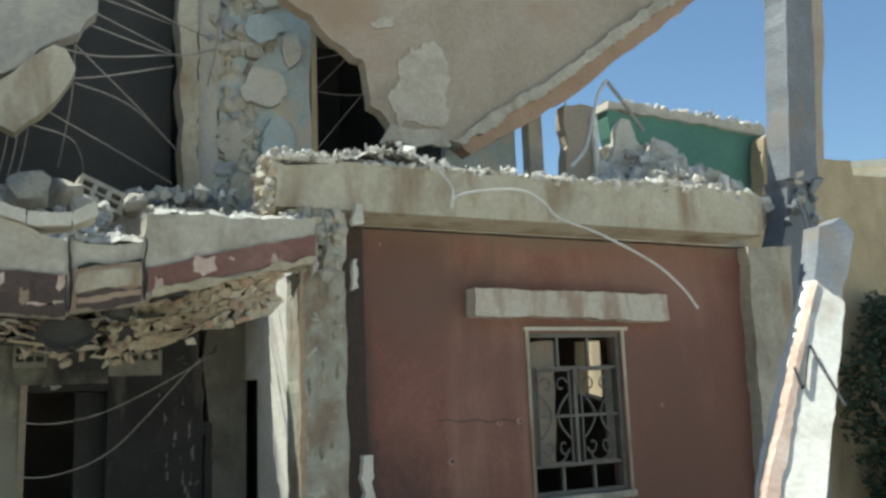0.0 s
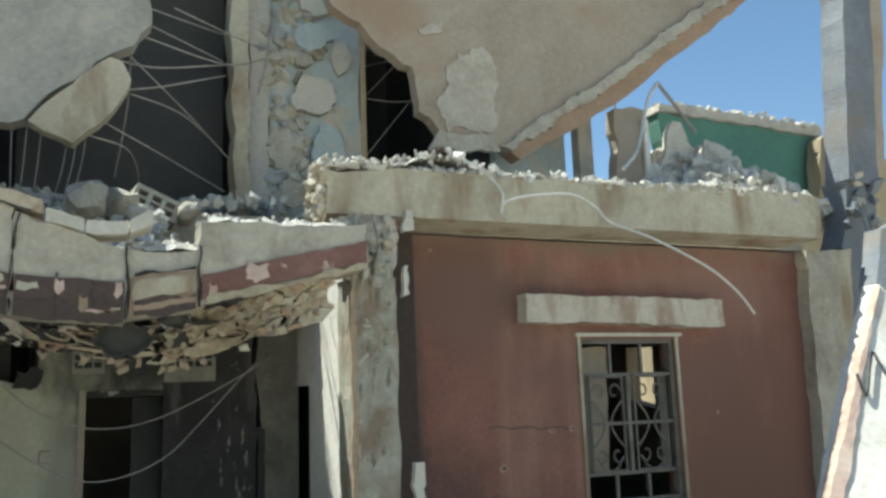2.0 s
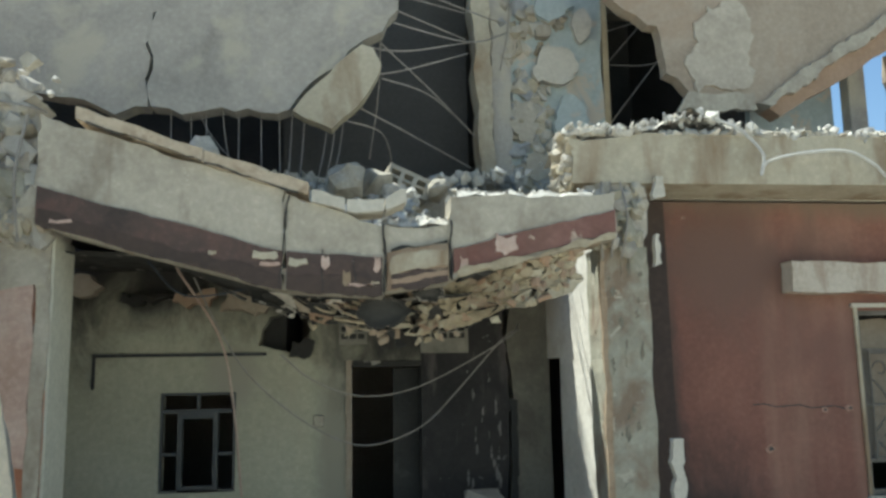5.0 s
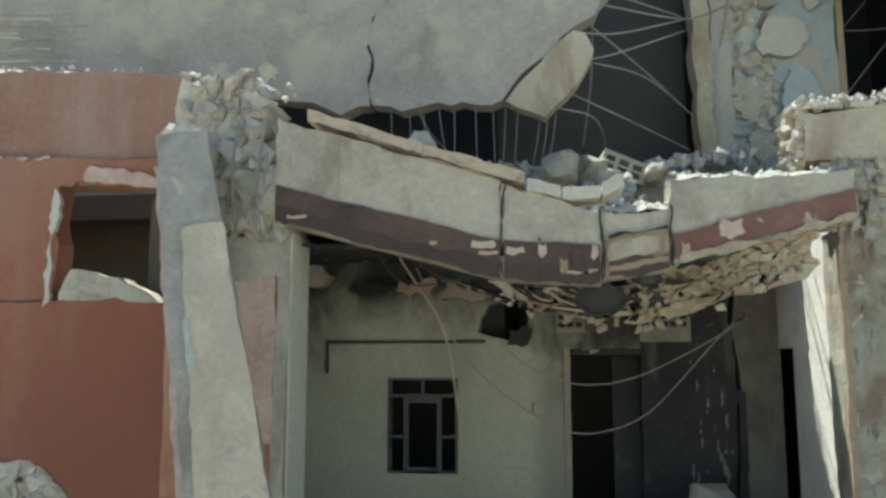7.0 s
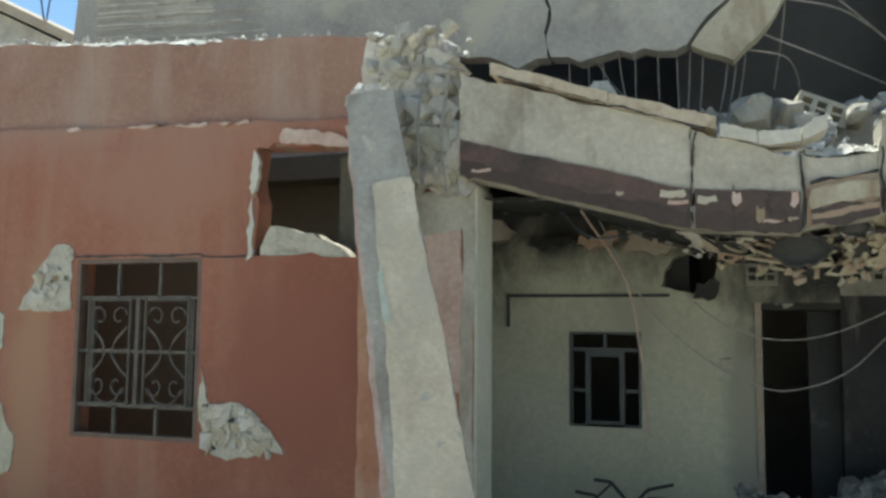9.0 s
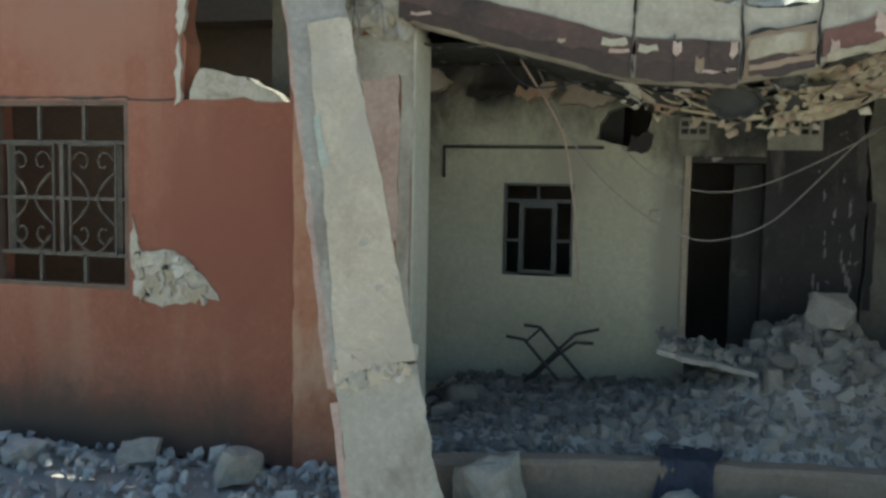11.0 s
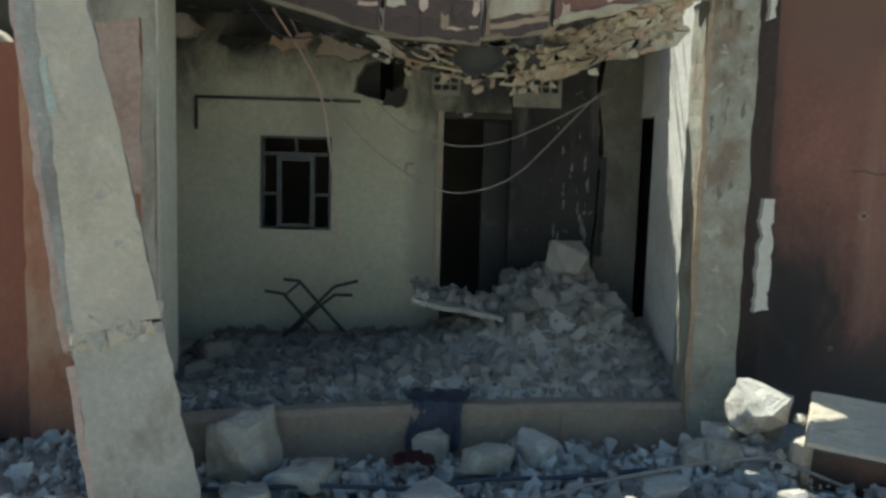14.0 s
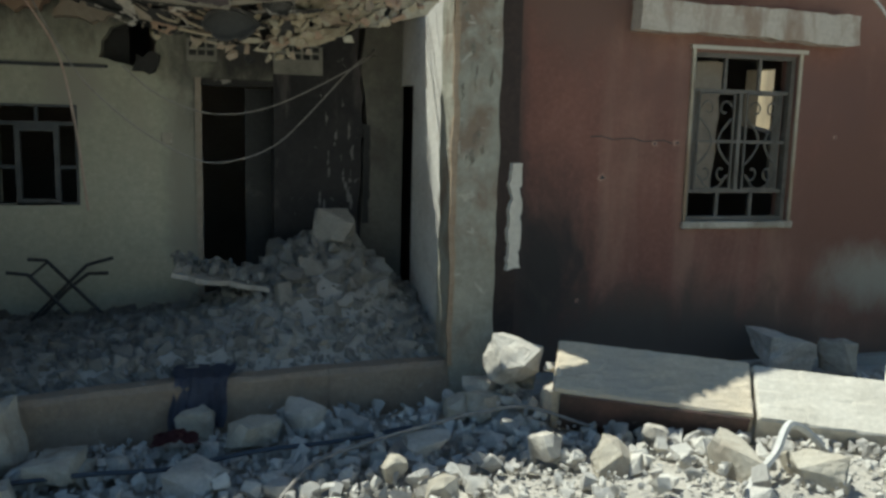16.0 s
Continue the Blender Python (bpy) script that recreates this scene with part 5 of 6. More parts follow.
hang("plaster_patch", [(3.21, 4.61), (3.1, 4.87), (3.34, 5.43), (3.59, 5.53), (3.77, 5.15), (3.69, 4.67)], 6.93, 6.96, SLABPATCH, slabR, 95, "pale patch of fallen plaster", 0.026, step=0.05, leaf=leaf_r)
hang("plaster_patch", [(2.93, 5.61), (3.2, 5.72), (3.17, 5.6), (2.96, 5.56)], 6.93, 6.96, SLABPATCH, slabR, 96, "pale patch of fallen plaster", 0.015, step=0.05, leaf=leaf_r)
hang("plaster_patch", [(3.0, 4.42), (3.75, 4.47), (3.72, 4.62), (3.3, 4.60), (3.12, 4.62)], 6.915, 6.97, CONC, slabR, 97, "cracked slab foot", 0.02, step=0.05, leaf=leaf_r)

# ---------------------------------------------------------------- upper room behind the slabs
tagged(part("floor_upper", box(-6.4, 6.4, 7.35, 11.0, 3.5, 3.8), CONC), "bare concrete floor of the wrecked upper room", "floor", kind="structure")
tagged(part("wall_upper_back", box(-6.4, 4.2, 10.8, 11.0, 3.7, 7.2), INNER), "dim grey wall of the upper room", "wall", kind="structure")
# Unseen ceilings added to darken the room, notched for the porch sunbeam.
tagged(part("added_ceiling_left", box(-6.4, -0.9, 7.2, 11.0, 7.0, 7.2), CONC), "unseen ceiling added to darken the upper room", "ceiling", kind="structure")
tagged(part("added_ceiling_middle", box(-0.9, 0.5, 8.35, 11.0, 7.0, 7.2), CONC), "unseen ceiling added over the middle, notched for the sun", "ceiling", kind="structure")
tagged(part("added_ceiling_right", box(0.5, 4.2, 7.2, 11.0, 7.0, 7.2), CONC), "unseen ceiling added to darken the right part of the upper room", "ceiling", kind="structure")
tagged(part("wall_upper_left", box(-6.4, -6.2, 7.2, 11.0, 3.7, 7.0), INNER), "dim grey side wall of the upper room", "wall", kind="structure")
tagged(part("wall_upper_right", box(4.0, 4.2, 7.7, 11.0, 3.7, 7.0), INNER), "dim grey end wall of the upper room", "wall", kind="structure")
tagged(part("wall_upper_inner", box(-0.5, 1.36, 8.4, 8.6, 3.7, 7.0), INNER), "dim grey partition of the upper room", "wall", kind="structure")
tagged(part("wall_upper_blue", plate(jag([(1.71, 3.75), (2.67, 3.75), (2.66, 6.6), (1.72, 6.7)], 0.01, 0.1, 95), [], 7.9, 8.1), BLUEWALL), "pale blue plastered wall stub, pitted and torn", "wall", kind="structure")
tagged(part("door_jamb_upper", box(2.665, 2.72, 7.88, 8.1, 3.8, 6.5), OCHRE), "thin tan door jamb in the upper room", "jamb", kind="structure")
tagged(part("upper_pier", plate(jag([(1.40, 3.75), (1.53, 3.75), (1.50, 6.9), (1.30, 6.9)], 0.012, 0.08, 96), [], 7.78, 8.1), CONC_WARM), "broken concrete pier with exposed mortar", "pier", kind="structure")
tagged(part("upper_pier", plate(jag([(1.54, 3.75), (1.70, 3.75), (1.73, 6.9), (1.50, 6.9)], 0.008, 0.1, 97), [], 7.84, 8.1), CONC_OLD), "grey concrete pier in the upper room", "pier", kind="structure")
ruin = tagged(empty("broken_masonry", (2.0, 7.9, 3.8)), "torn masonry and plaster lumps clinging to the blue wall", "masonry")
rnd = random.Random(21)
for k in range(150):
    z = rnd.uniform(3.85, 6.7)
    x = rnd.uniform(1.66, 2.10 if z < 5.6 else 2.3)
    bm = rock(900 + k, rnd.uniform(0.05, 0.20), 0.10, rnd.uniform(0.05, 0.2), 14)
    bm.transform(pose(x - 2.0, rnd.uniform(7.86, 7.91) - 7.9, z - 3.8, rnd.uniform(-20, 20), rnd.uniform(-40, 40), rnd.uniform(-25, 25)))
    part("stone", bm, rnd.choice((CONC_WARM, CONC, CONC, CONC_BLUE, CONC_PALE)), ruin)
for k, (x, z, sx, sz, m) in enumerate(((2.14, 5.18, 0.46, 0.46, CONC_PALE), (2.14, 5.80, 0.44, 0.36, BLUEWALL), (2.44, 5.62, 0.22, 0.42, CONC_PALE), (2.05, 5.52, 0.2, 0.15, CONC), (2.30, 4.62, 0.34, 0.6, BLUEWALL), (1.85, 4.6, 0.28, 0.5, CONC), (2.2, 6.2, 0.5, 0.4, CONC_PALE), (1.95, 4.15, 0.3, 0.3, CONC))):
    out = [(x - 2.0 + 0.5 * sx * math.cos(a_) * rnd.uniform(0.7, 1.1), z - 3.8 + 0.5 * sz * math.sin(a_) * rnd.uniform(0.7, 1.1)) for a_ in [0.57 * i_ for i_ in range(11)]]
    part("plaster_lump", plate(jag(out, 0.012, 0.05, 970 + k), [], 7.80 + 0.015 * (k % 3) - 7.9, 7.89 - 7.9), m, ruin, "loose flake of wall plaster")

# bent reinforcing bars between the slabs and the pier
BARS_A = [
    [(0.52, 7.05, 5.49), (1.27, 7.8, 5.67)], [(0.46, 7.05, 5.37), (1.26, 7.8, 5.4)], [(0.44, 7.05, 5.24), (1.22, 7.42, 5.22), (1.67, 7.8, 5.48)],
    [(0.12, 7.05, 5.02), (0.62, 7.42, 5.11), (1.29, 7.8, 5.37)], [(0.31, 7.05, 4.73), (0.68, 7.42, 4.94), (1.29, 7.8, 5.26)], [(0.32, 7.05, 5.11), (0.88, 7.42, 4.74), (1.34, 7.8, 4.43)]]
BARS_B = [
    [(0.41, 7.05, 4.71), (0.74, 7.3, 4.71), (0.99, 7.55, 4.66), (1.34, 7.8, 4.43)], [(0.17, 7.05, 4.47), (0.73, 7.42, 4.3), (1.29, 7.8, 4.12)], [(0.74, 7.05, 5.52), (1.33, 7.42, 5.49), (1.65, 7.8, 5.58)],
    [(0.09, 7.05, 4.33), (0.39, 7.3, 4.32), (0.5, 7.55, 4.23), (0.54, 7.8, 4.1)], [(0.4, 7.05, 5.06), (0.4, 7.42, 4.7), (0.33, 7.8, 4.19)], [(1.75, 7.83, 6.2), (1.68, 7.8, 5.5), (1.60, 7.8, 5.1)]]
BARS_C = [[(2.7, 8.06, 5.62), (3.5, 8.06, 5.90)], [(2.7, 8.06, 5.82), (3.2, 8.06, 5.98)], [(2.7, 8.06, 5.23), (3.4, 8.06, 6.03)], [(2.7, 8.06, 5.29), (3.13, 8.06, 5.29), (3.55, 8.06, 5.39)], [(2.72, 8.06, 4.6), (3.55, 8.06, 5.66)]]
for b_ in BARS_A + BARS_B + BARS_C:
    tagged(part("reinforcing_bar", tube(smooth(b_, 6), 0.007, 5), REBAR), "bent steel reinforcing bar torn out of the slab", "rebar", group="reinforcing bars")
HANGERS = [(-1.33, 4.24, 0.03, 0.3), (-1.17, 4.26, 0.03, 0.25), (-1.05, 4.28, 0.04, 0.3), (-0.92, 4.26, 0.11, 0.36), (-0.78, 4.27, 0.01, 0.41), (-0.6, 4.28, 0.02, 0.42), (-0.45, 4.28, 0.02, 0.4), (-0.34, 4.26, -0.03, 0.4), (-0.24, 4.2, -0.04, 0.36), (-0.04, 4.22, -0.1, 0.4), (0.03, 4.26, -0.1, 0.42), (0.1, 4.32, -0.1, 0.45), (-1.16, 4.3, 0.55, 0.45)]
for x, z, dx, dz in HANGERS:
    tagged(part("reinforcing_bar", tube(smooth([(x, 7.0, z + 0.14), (x + dx * 0.4, 6.98, z - dz * 0.5), (x + dx, 6.94, z - dz - 0.1)], 5), 0.0045, 5), REBAR), "thin steel bar hanging below the slab", "rebar", group="hanging bars")

# ---------------------------------------------------------------- rubble on roofs and in the porch
rnd = random.Random(11)
spots = []
for i in range(900):
    x = rnd.uniform(1.62, 6.2)
    y = 5.52 + abs(rnd.gauss(0, 0.35))
    s = rnd.uniform(0.03, 0.10) * (1.5 if rnd.random() < 0.1 else 1)
    hp = 0.09 + 0.16 * math.exp(-((x - 2.5) / 0.28) ** 2) + 0.12 * math.exp(-((x - 5.5) / 0.5) ** 2)
    spots.append((x, y, 3.77 + rnd.random() * hp, s))
for i in range(700):
    x = rnd.uniform(1.62, 6.2)
    spots.append((x, 5.50 + abs(rnd.gauss(0, 0.2)), 3.80 + rnd.random() * 0.07 + 0.10 * math.exp(-((x - 2.5) / 0.28) ** 2), rnd.uniform(0.015, 0.05)))
def ridge(name, x0, x1, y0, y1, fn, label, seed):
    """A crumbled bank of mortar under the loose lumps."""
    bm = bmesh.new()
    nx_, ny_ = int((x1 - x0) / 0.05), 8
    g_ = []
    for j in range(ny_ + 1):
        v = j / ny_
        g_.append([bm.verts.new((x0 + (x1 - x0) * i / nx_, y0 + (y1 - y0) * v, fn(x0 + (x1 - x0) * i / nx_) - 0.06 + (0.10 * math.sin(math.pi * min(1, 0.12 + v)) ** 0.6) * (1 + 0.5 * noise.noise((i * 0.4, j * 0.9, seed))) + 0.025 * noise.noise((i * 1.3, j * 1.7, seed + 5)))) for i in range(nx_ + 1)])
    for j in range(ny_):
        for i in range(nx_):
            bm.faces.new((g_[j][i], g_[j][i + 1], g_[j + 1][i + 1], g_[j + 1][i]))
    return tagged(part(name, bm, RUBBLE), label, "rubble", kind="stuff")


ridge("roof_rubble_bank", 1.62, 6.2, 5.50, 6.3, lambda x: 3.80 + 0.12 * math.exp(-((x - 2.5) / 0.28) ** 2) + 0.02 * (x - 1.6) / 4.6, "bank of crushed mortar along the roof edge", 3)
ridge("beam_rubble_bank", 0.36, 1.84, 5.34, 5.62, lambda x: (3.12 if x < 0.77 else 3.31) + 0.02 * noise.noise((x * 9, 0, 3)), "crushed mortar along the broken beam top", 14)
ridge("parapet_rubble_bank", -8.2, -2.5, 5.54, 5.82, lambda x: 4.17 + 0.083 * max(0, -2.5 - x), "crushed mortar along the parapet top", 9)
scatter("roof_rubble", spots, RUBBLE, 1, "bright broken concrete rubble along the roof edge")
spots = []
for i in range(1100):
    x = rnd.uniform(4.4, 7.6)
    y = rnd.uniform(6.2, 7.2)
    top = 3.9 + 0.95 * math.exp(-((x - 6.15) / 0.85) ** 2) * (0.35 + 0.65 * (y - 6.2) / 1.0)
    spots.append((x, y, 3.8 + (top - 3.8) * rnd.random() ** 0.4, rnd.uniform(0.05, 0.22)))
scatter("roof_rubble", spots, RUBBLE, 2, "heap of broken concrete on the flat roof")
spots = []
for i in range(1900):
    x = rnd.uniform(-1.8, 1.75)
    y = rnd.uniform(5.75, 8.3)
    if x > 0.7 and 5.6 < y < 7.3:
        continue
    base = 3.06 + 0.25 * (abs(x - 0.3) / 1.6) ** 1.6 + 0.42 * (y - 5.7)
    spots.append((x, y, min(base, 3.92) + 0.08 * rnd.random(), rnd.uniform(0.03, 0.13)))
for i in range(170):
    x = rnd.uniform(0.3, 1.8)
    top_ = 3.12 if x < 0.77 else 3.32
    spots.append((x, rnd.uniform(5.36, 5.62), top_ + rnd.uniform(-0.02, 0.05), rnd.uniform(0.015, 0.07)))
scatter("upper_rubble", spots, RUBBLE, 3, "grey rubble lying on the sagging upper floor")
spots = []
for i in range(500):
    x = rnd.uniform(-8.0, -2.0)
    spots.append((x, 5.55 + rnd.uniform(0, 0.3), 4.19 + 0.083 * max(0, -2.5 - x) + rnd.uniform(-0.02, 0.05), rnd.uniform(0.02, 0.07)))
for i in range(60):
    spots.append((rnd.uniform(-2.55, -1.8), 5.5 + rnd.uniform(0, 0.3), 4.08 + rnd.uniform(-0.1, 0.08), rnd.uniform(0.025, 0.08)))
scatter("parapet_rubble", spots, RUBBLE, 4, "crumbled mortar along the parapet top")


def heap(x, y):
    """Top of the porch heap above the floor."""
    return 0.13 * min(1, max(0, (y - kerb_front(x) - 0.15) / 0.3)) + 0.68 * math.exp(-((x - 1.12) / 0.66) ** 2 - ((y - 6.95) / 0.75) ** 2) + 0.16 * math.exp(-((x - 0.2) / 1.3) ** 2 - ((y - 6.4) / 0.6) ** 2)


spots = []
for i in range(3400):
    x = rnd.uniform(-1.75, 1.82)
    y = rnd.uniform(kerb_front(x) + 0.2, 7.28)
    s = rnd.choice((0.03, 0.04, 0.05, 0.06, 0.08, 0.11, 0.15, 0.19)) * rnd.uniform(0.7, 1.3)
    spots.append((x, y, 0.27 + heap(x, y) * rnd.uniform(0.75, 1.0) - 0.3 * s, s))
bm = bmesh.new()
g = []
for j in range(17):
    row = []
    for i in range(31):
        x = -1.78 + 3.62 * i / 30
        y = kerb_front(x) + 0.18 + (7.29 - kerb_front(x) - 0.18) * j / 16
        row.append(bm.verts.new((x, y, 0.25 + 0.9 * heap(x, y))))
    g.append(row)
for j in range(16):
    for i in range(30):
        bm.faces.new((g[j][i], g[j][i + 1], g[j + 1][i + 1], g[j + 1][i]))
tagged(part("porch_debris", bm, DUST), "dust and crushed mortar under the porch rubble", "debris", kind="stuff")
scatter("porch_rubble", spots, SHADED_RUBBLE, 5, "grey broken concrete heaped in the porch")

spots = []
for i in range(7000):
    x = rnd.uniform(-6.5, 7.0)
    y = (kerb_front(x) if -1.5 < x < 1.88 else 5.46) - 0.03 - abs(rnd.gauss(0, 1.3))
    if y < 1.2 or (x < -2.2 and rnd.random() < 0.55):
        continue
    s = rnd.choice((0.03, 0.04, 0.05, 0.07, 0.09, 0.13)) * rnd.uniform(0.6, 1.3)
    spots.append((x, y, lie(x, y) + 0.12 * s + 0.05 * rnd.random(), s))
for i in range(7000):
    x = rnd.uniform(-2.5, 5.5)
    y = rnd.uniform(3.0, (kerb_front(x) if -1.5 < x < 1.88 else 5.44) - 0.03)
    spots.append((x, y, lie(x, y) + 0.01 + 0.02 * rnd.random(), rnd.uniform(0.012, 0.032)))
scatter("street_rubble", spots, RUBBLE, 6, "pale broken concrete and gravel strewn over the street")

# ---------------------------------------------------------------- larger lumps
BIG = [(2.15, 5.08, 0.43, 0.40, 0.34, 0.29), (-1.0, 4.85, 0.22, 0.44, 0.36, 0.40), (2.35, 4.05, 0.14, 0.24, 0.22, 0.22), (2.05, 4.3, 0.16, 0.2, 0.18, 0.16), (1.3, 3.9, 0.14, 0.18, 0.16, 0.15),
       (-2.75, 5.1, 0.12, 0.34, 0.25, 0.25), (0.1, 4.45, 0.08, 0.34, 0.3, 0.16), (-0.9, 4.35, 0.08, 0.36, 0.3, 0.2), (-0.55, 4.75, 0.06, 0.25, 0.22, 0.14), (4.6, 5.6, 0.25, 0.5, 0.4, 0.35), (5.1, 5.5, 0.2, 0.35, 0.3, 0.3),
       (3.3, 3.55, 0.2, 0.34, 0.28, 0.24), (1.62, 6.1, 0.45, 0.3, 0.22, 0.2), (1.18, 6.75, 1.16, 0.34, 0.26, 0.28), (0.92, 6.45, 0.78, 0.26, 0.2, 0.36), (0.5, 6.6, 0.80, 0.3, 0.25, 0.16), (0.75, 7.0, 0.90, 0.24, 0.2, 0.2), (-1.55, 6.2, 0.45, 0.3, 0.24, 0.16)]
BIG2 = [(2.34, 4.90, 0.24, 0.17, 0.16, 0.17), (1.92, 5.02, 0.16, 0.26, 0.2, 0.2), (1.72, 5.05, 0.14, 0.2, 0.16, 0.22), (1.95, 5.2, 0.22, 0.24, 0.2, 0.16), (2.25, 5.28, 0.28, 0.26, 0.2, 0.2), (1.12, 4.24, 0.13, 0.2, 0.16, 0.15), (2.74, 4.26, 0.2, 0.18, 0.16, 0.08), (2.93, 3.74, 0.2, 0.34, 0.2, 0.24), (1.89, 5.15, 0.14, 0.26, 0.22, 0.18), (1.42, 4.59, 0.12, 0.3, 0.2, 0.12), (0.39, 4.95, 0.12, 0.34, 0.26, 0.18), (-0.62, 4.7, 0.1, 0.36, 0.26, 0.16), (0.75, 5.15, 0.12, 0.3, 0.2, 0.2), (0.1, 5.2, 0.1, 0.22, 0.2, 0.22), (-3.6, 5.2, 0.1, 0.3, 0.26, 0.2), (-4.4, 5.0, 0.1, 0.26, 0.22, 0.18), (0.08, 6.8, 3.70, 0.46, 0.3, 0.36), (0.36, 6.9, 3.74, 0.3, 0.2, 0.26), (-1.03, 6.8, 4.0, 0.24, 0.2, 0.22), (-0.7, 6.3, 3.58, 0.2, 0.18, 0.18), (0.9, 7.1, 3.74, 0.26, 0.2, 0.16), (0.45, 6.95, 3.70, 0.2, 0.2, 0.2), (5.55, 6.55, 4.05, 0.34, 0.3, 0.2), (5.95, 6.6, 4.28, 0.36, 0.3, 0.28), (6.25, 6.8, 4.62, 0.34, 0.3, 0.26), (6.5, 6.5, 4.2, 0.4, 0.3, 0.24), (5.75, 6.4, 3.98, 0.3, 0.26, 0.2), (6.15, 6.35, 4.0, 0.42, 0.3, 0.2), (1.25, 6.1, 0.5, 0.2, 0.2, 0.14), (0.0, 6.2, 0.45, 0.24, 0.2, 0.12)]
BIG3 = [(1.24, 6.5, 0.72, 0.29, 0.22, 0.22), (0.80, 6.3, 0.84, 0.2, 0.16, 0.12), (0.73, 6.22, 0.68, 0.15, 0.15, 0.28), (1.07, 6.9, 1.0, 0.24, 0.2, 0.2), (1.33, 7.0, 1.0, 0.26, 0.2, 0.2), (0.92, 6.6, 0.80, 0.24, 0.2, 0.18), (1.56, 5.85, 0.37, 0.26, 0.18, 0.16), (-1.59, 5.9, 0.36, 0.28, 0.2, 0.18), (1.49, 6.4, 0.72, 0.2, 0.16, 0.14), (-0.3, 6.0, 0.38, 0.2, 0.14, 0.10), (0.55, 5.9, 0.38, 0.2, 0.16, 0.12)]
BIG += BIG2 + BIG3
for i, (x, y, z, sx, sy, sz) in enumerate(BIG):
    bm = rock(300 + i, sx, sy, sz, 26)
    bmesh.ops.subdivide_edges(bm, edges=list(bm.edges), cuts=1, use_grid_fill=True)
    bmesh.ops.triangulate(bm, faces=list(bm.faces))
    bmesh.ops.subdivide_edges(bm, edges=list(bm.edges), cuts=1, use_grid_fill=True)
    for v in bm.verts:
        v.co *= 1 + 0.16 * noise.noise(v.co * 9 + Vector((i, 0, 0))) + 0.06 * noise.noise(v.co * 26 + Vector((0, i, 0)))
    # Lumps lying in the porch take the shade-darkened copy.
    ob = tagged(part("concrete_lump", bm, SHADED_RUBBLE if 5.8 < y < 7.2 and z < 2 else CONC if i % 3 else BROKEN), "angular lump of broken concrete lying among rubble", "rubble lump", group="concrete lumps")
    ob.matrix_world = pose(x, y, z, 8 * math.sin(i) if i else 32, 8 * math.cos(2 * i), 40 * i)

# fallen beam on the ground
fb = tagged(empty("fallen_beam", (3.2, 4.8, 0.2)), "fallen concrete beam lying on rubble, red paint along its side", "beam")
A, B = Vector((2.34, 4.865, 0.47)), Vector((4.09, 3.99, 0.37))
ux = (B - A).normalized()
uy = Vector((0, 0, 1)).cross(ux).normalized()
uz = ux.cross(uy)
FM = Matrix((ux, uy, uz)).transposed().to_4x4()
FM = Matrix.Translation(A - Vector((3.2, 4.8, 0.2))) @ FM @ pose(0, 0, 0, 30, 0, 0)
# The paint band takes the darker red: its shade is in the colour.
for n, l0, l1, m, y0, y1, z0, z1, lab in (("beam_body", 0.0, 1.22, LEANPL, -0.23, 0.23, -0.38, 0.0, ""), ("beam_body", 1.245, 3.5, CONC_PALE, -0.245, 0.22, -0.38, -0.005, "longer half of the beam, paint gone"), ("paint_band", 0.05, 1.2, SOOT_SHADE_BAND, -0.248, -0.23, -0.34, -0.02, "dark red paint band")):
    bm = box(l0, l1, y0, y1, z0, z1, bevel=0.014, cuts=3, rough=0.0035, seed=7) if n != "paint_band" else box(l0, l1, y0, y1, z0, z1, bevel=0.006)
    bm.transform(FM)
    part(n, bm, m, fb, lab)
rb = random.Random(93)
for k in range(16):
    bm = rock(2300 + k, rb.uniform(0.05, 0.16), rb.uniform(0.04, 0.1), rb.uniform(0.04, 0.1), 12)
    bm.transform(FM @ pose(rb.choice((rb.uniform(-0.05, 0.06), rb.uniform(1.2, 1.27))), rb.uniform(-0.22, 0.22), rb.uniform(-0.26, -0.02), 30 * k, 50 * k, 0))
    part("broken_edge", bm, BROKEN, fb, "crumbled break")

# collapsed ceiling piece jutting from the heap
frg = tagged(part("ceiling_fragment", plate(jag([(-0.42, 0), (0.30, -0.02), (0.42, 0.22), (0.36, 0.5), (-0.2, 0.52), (-0.34, 0.3)], 0.022, 0.06, 120), [], 0, 0.035), CONC_OLD), "thin broken ceiling slab jutting from the heap", "slab fragment")
frg.matrix_world = pose(0.34, 6.25, 0.80, -84, 12, 8)
spots = []
for i in range(130):
    u, v = rnd.uniform(-0.38, 0.38), rnd.uniform(0.02, 0.48)
    w = frg.matrix_world @ Vector((u, -0.01, v))
    s_ = rnd.uniform(0.03, 0.09)
    spots.append((w.x, w.y, w.z + 0.3 * s_, s_))
scatter("fragment_debris", spots, SHADED_RUBBLE, 18, "crumbled mortar lying on the ceiling fragment")

# overturned folding stand with crossed legs
rack = tagged(empty("folding_stand", (-0.9, 6.85, 0.35)), "dark folded steel stand with crossed legs among the rubble", "stand")
for dy, pts in ((0.0, [(-1.27, 0.80), (-1.12, 0.78), (-0.84, 0.47), (-0.72, 0.33)]), (0.12, [(-1.14, 0.88), (-1.01, 0.87), (-0.64, 0.46), (-0.52, 0.33)]),
                (0.06, [(-0.52, 0.89), (-0.71, 0.84), (-1.08, 0.46), (-1.2, 0.33)]), (0.18, [(-0.57, 0.75), (-0.72, 0.75), (-0.88, 0.62), (-1.15, 0.34)])):
    part("leg", tube([(x + 0.9, dy, z - 0.35) for x, z in pts], 0.015, 6), DARKSTEEL, rack)
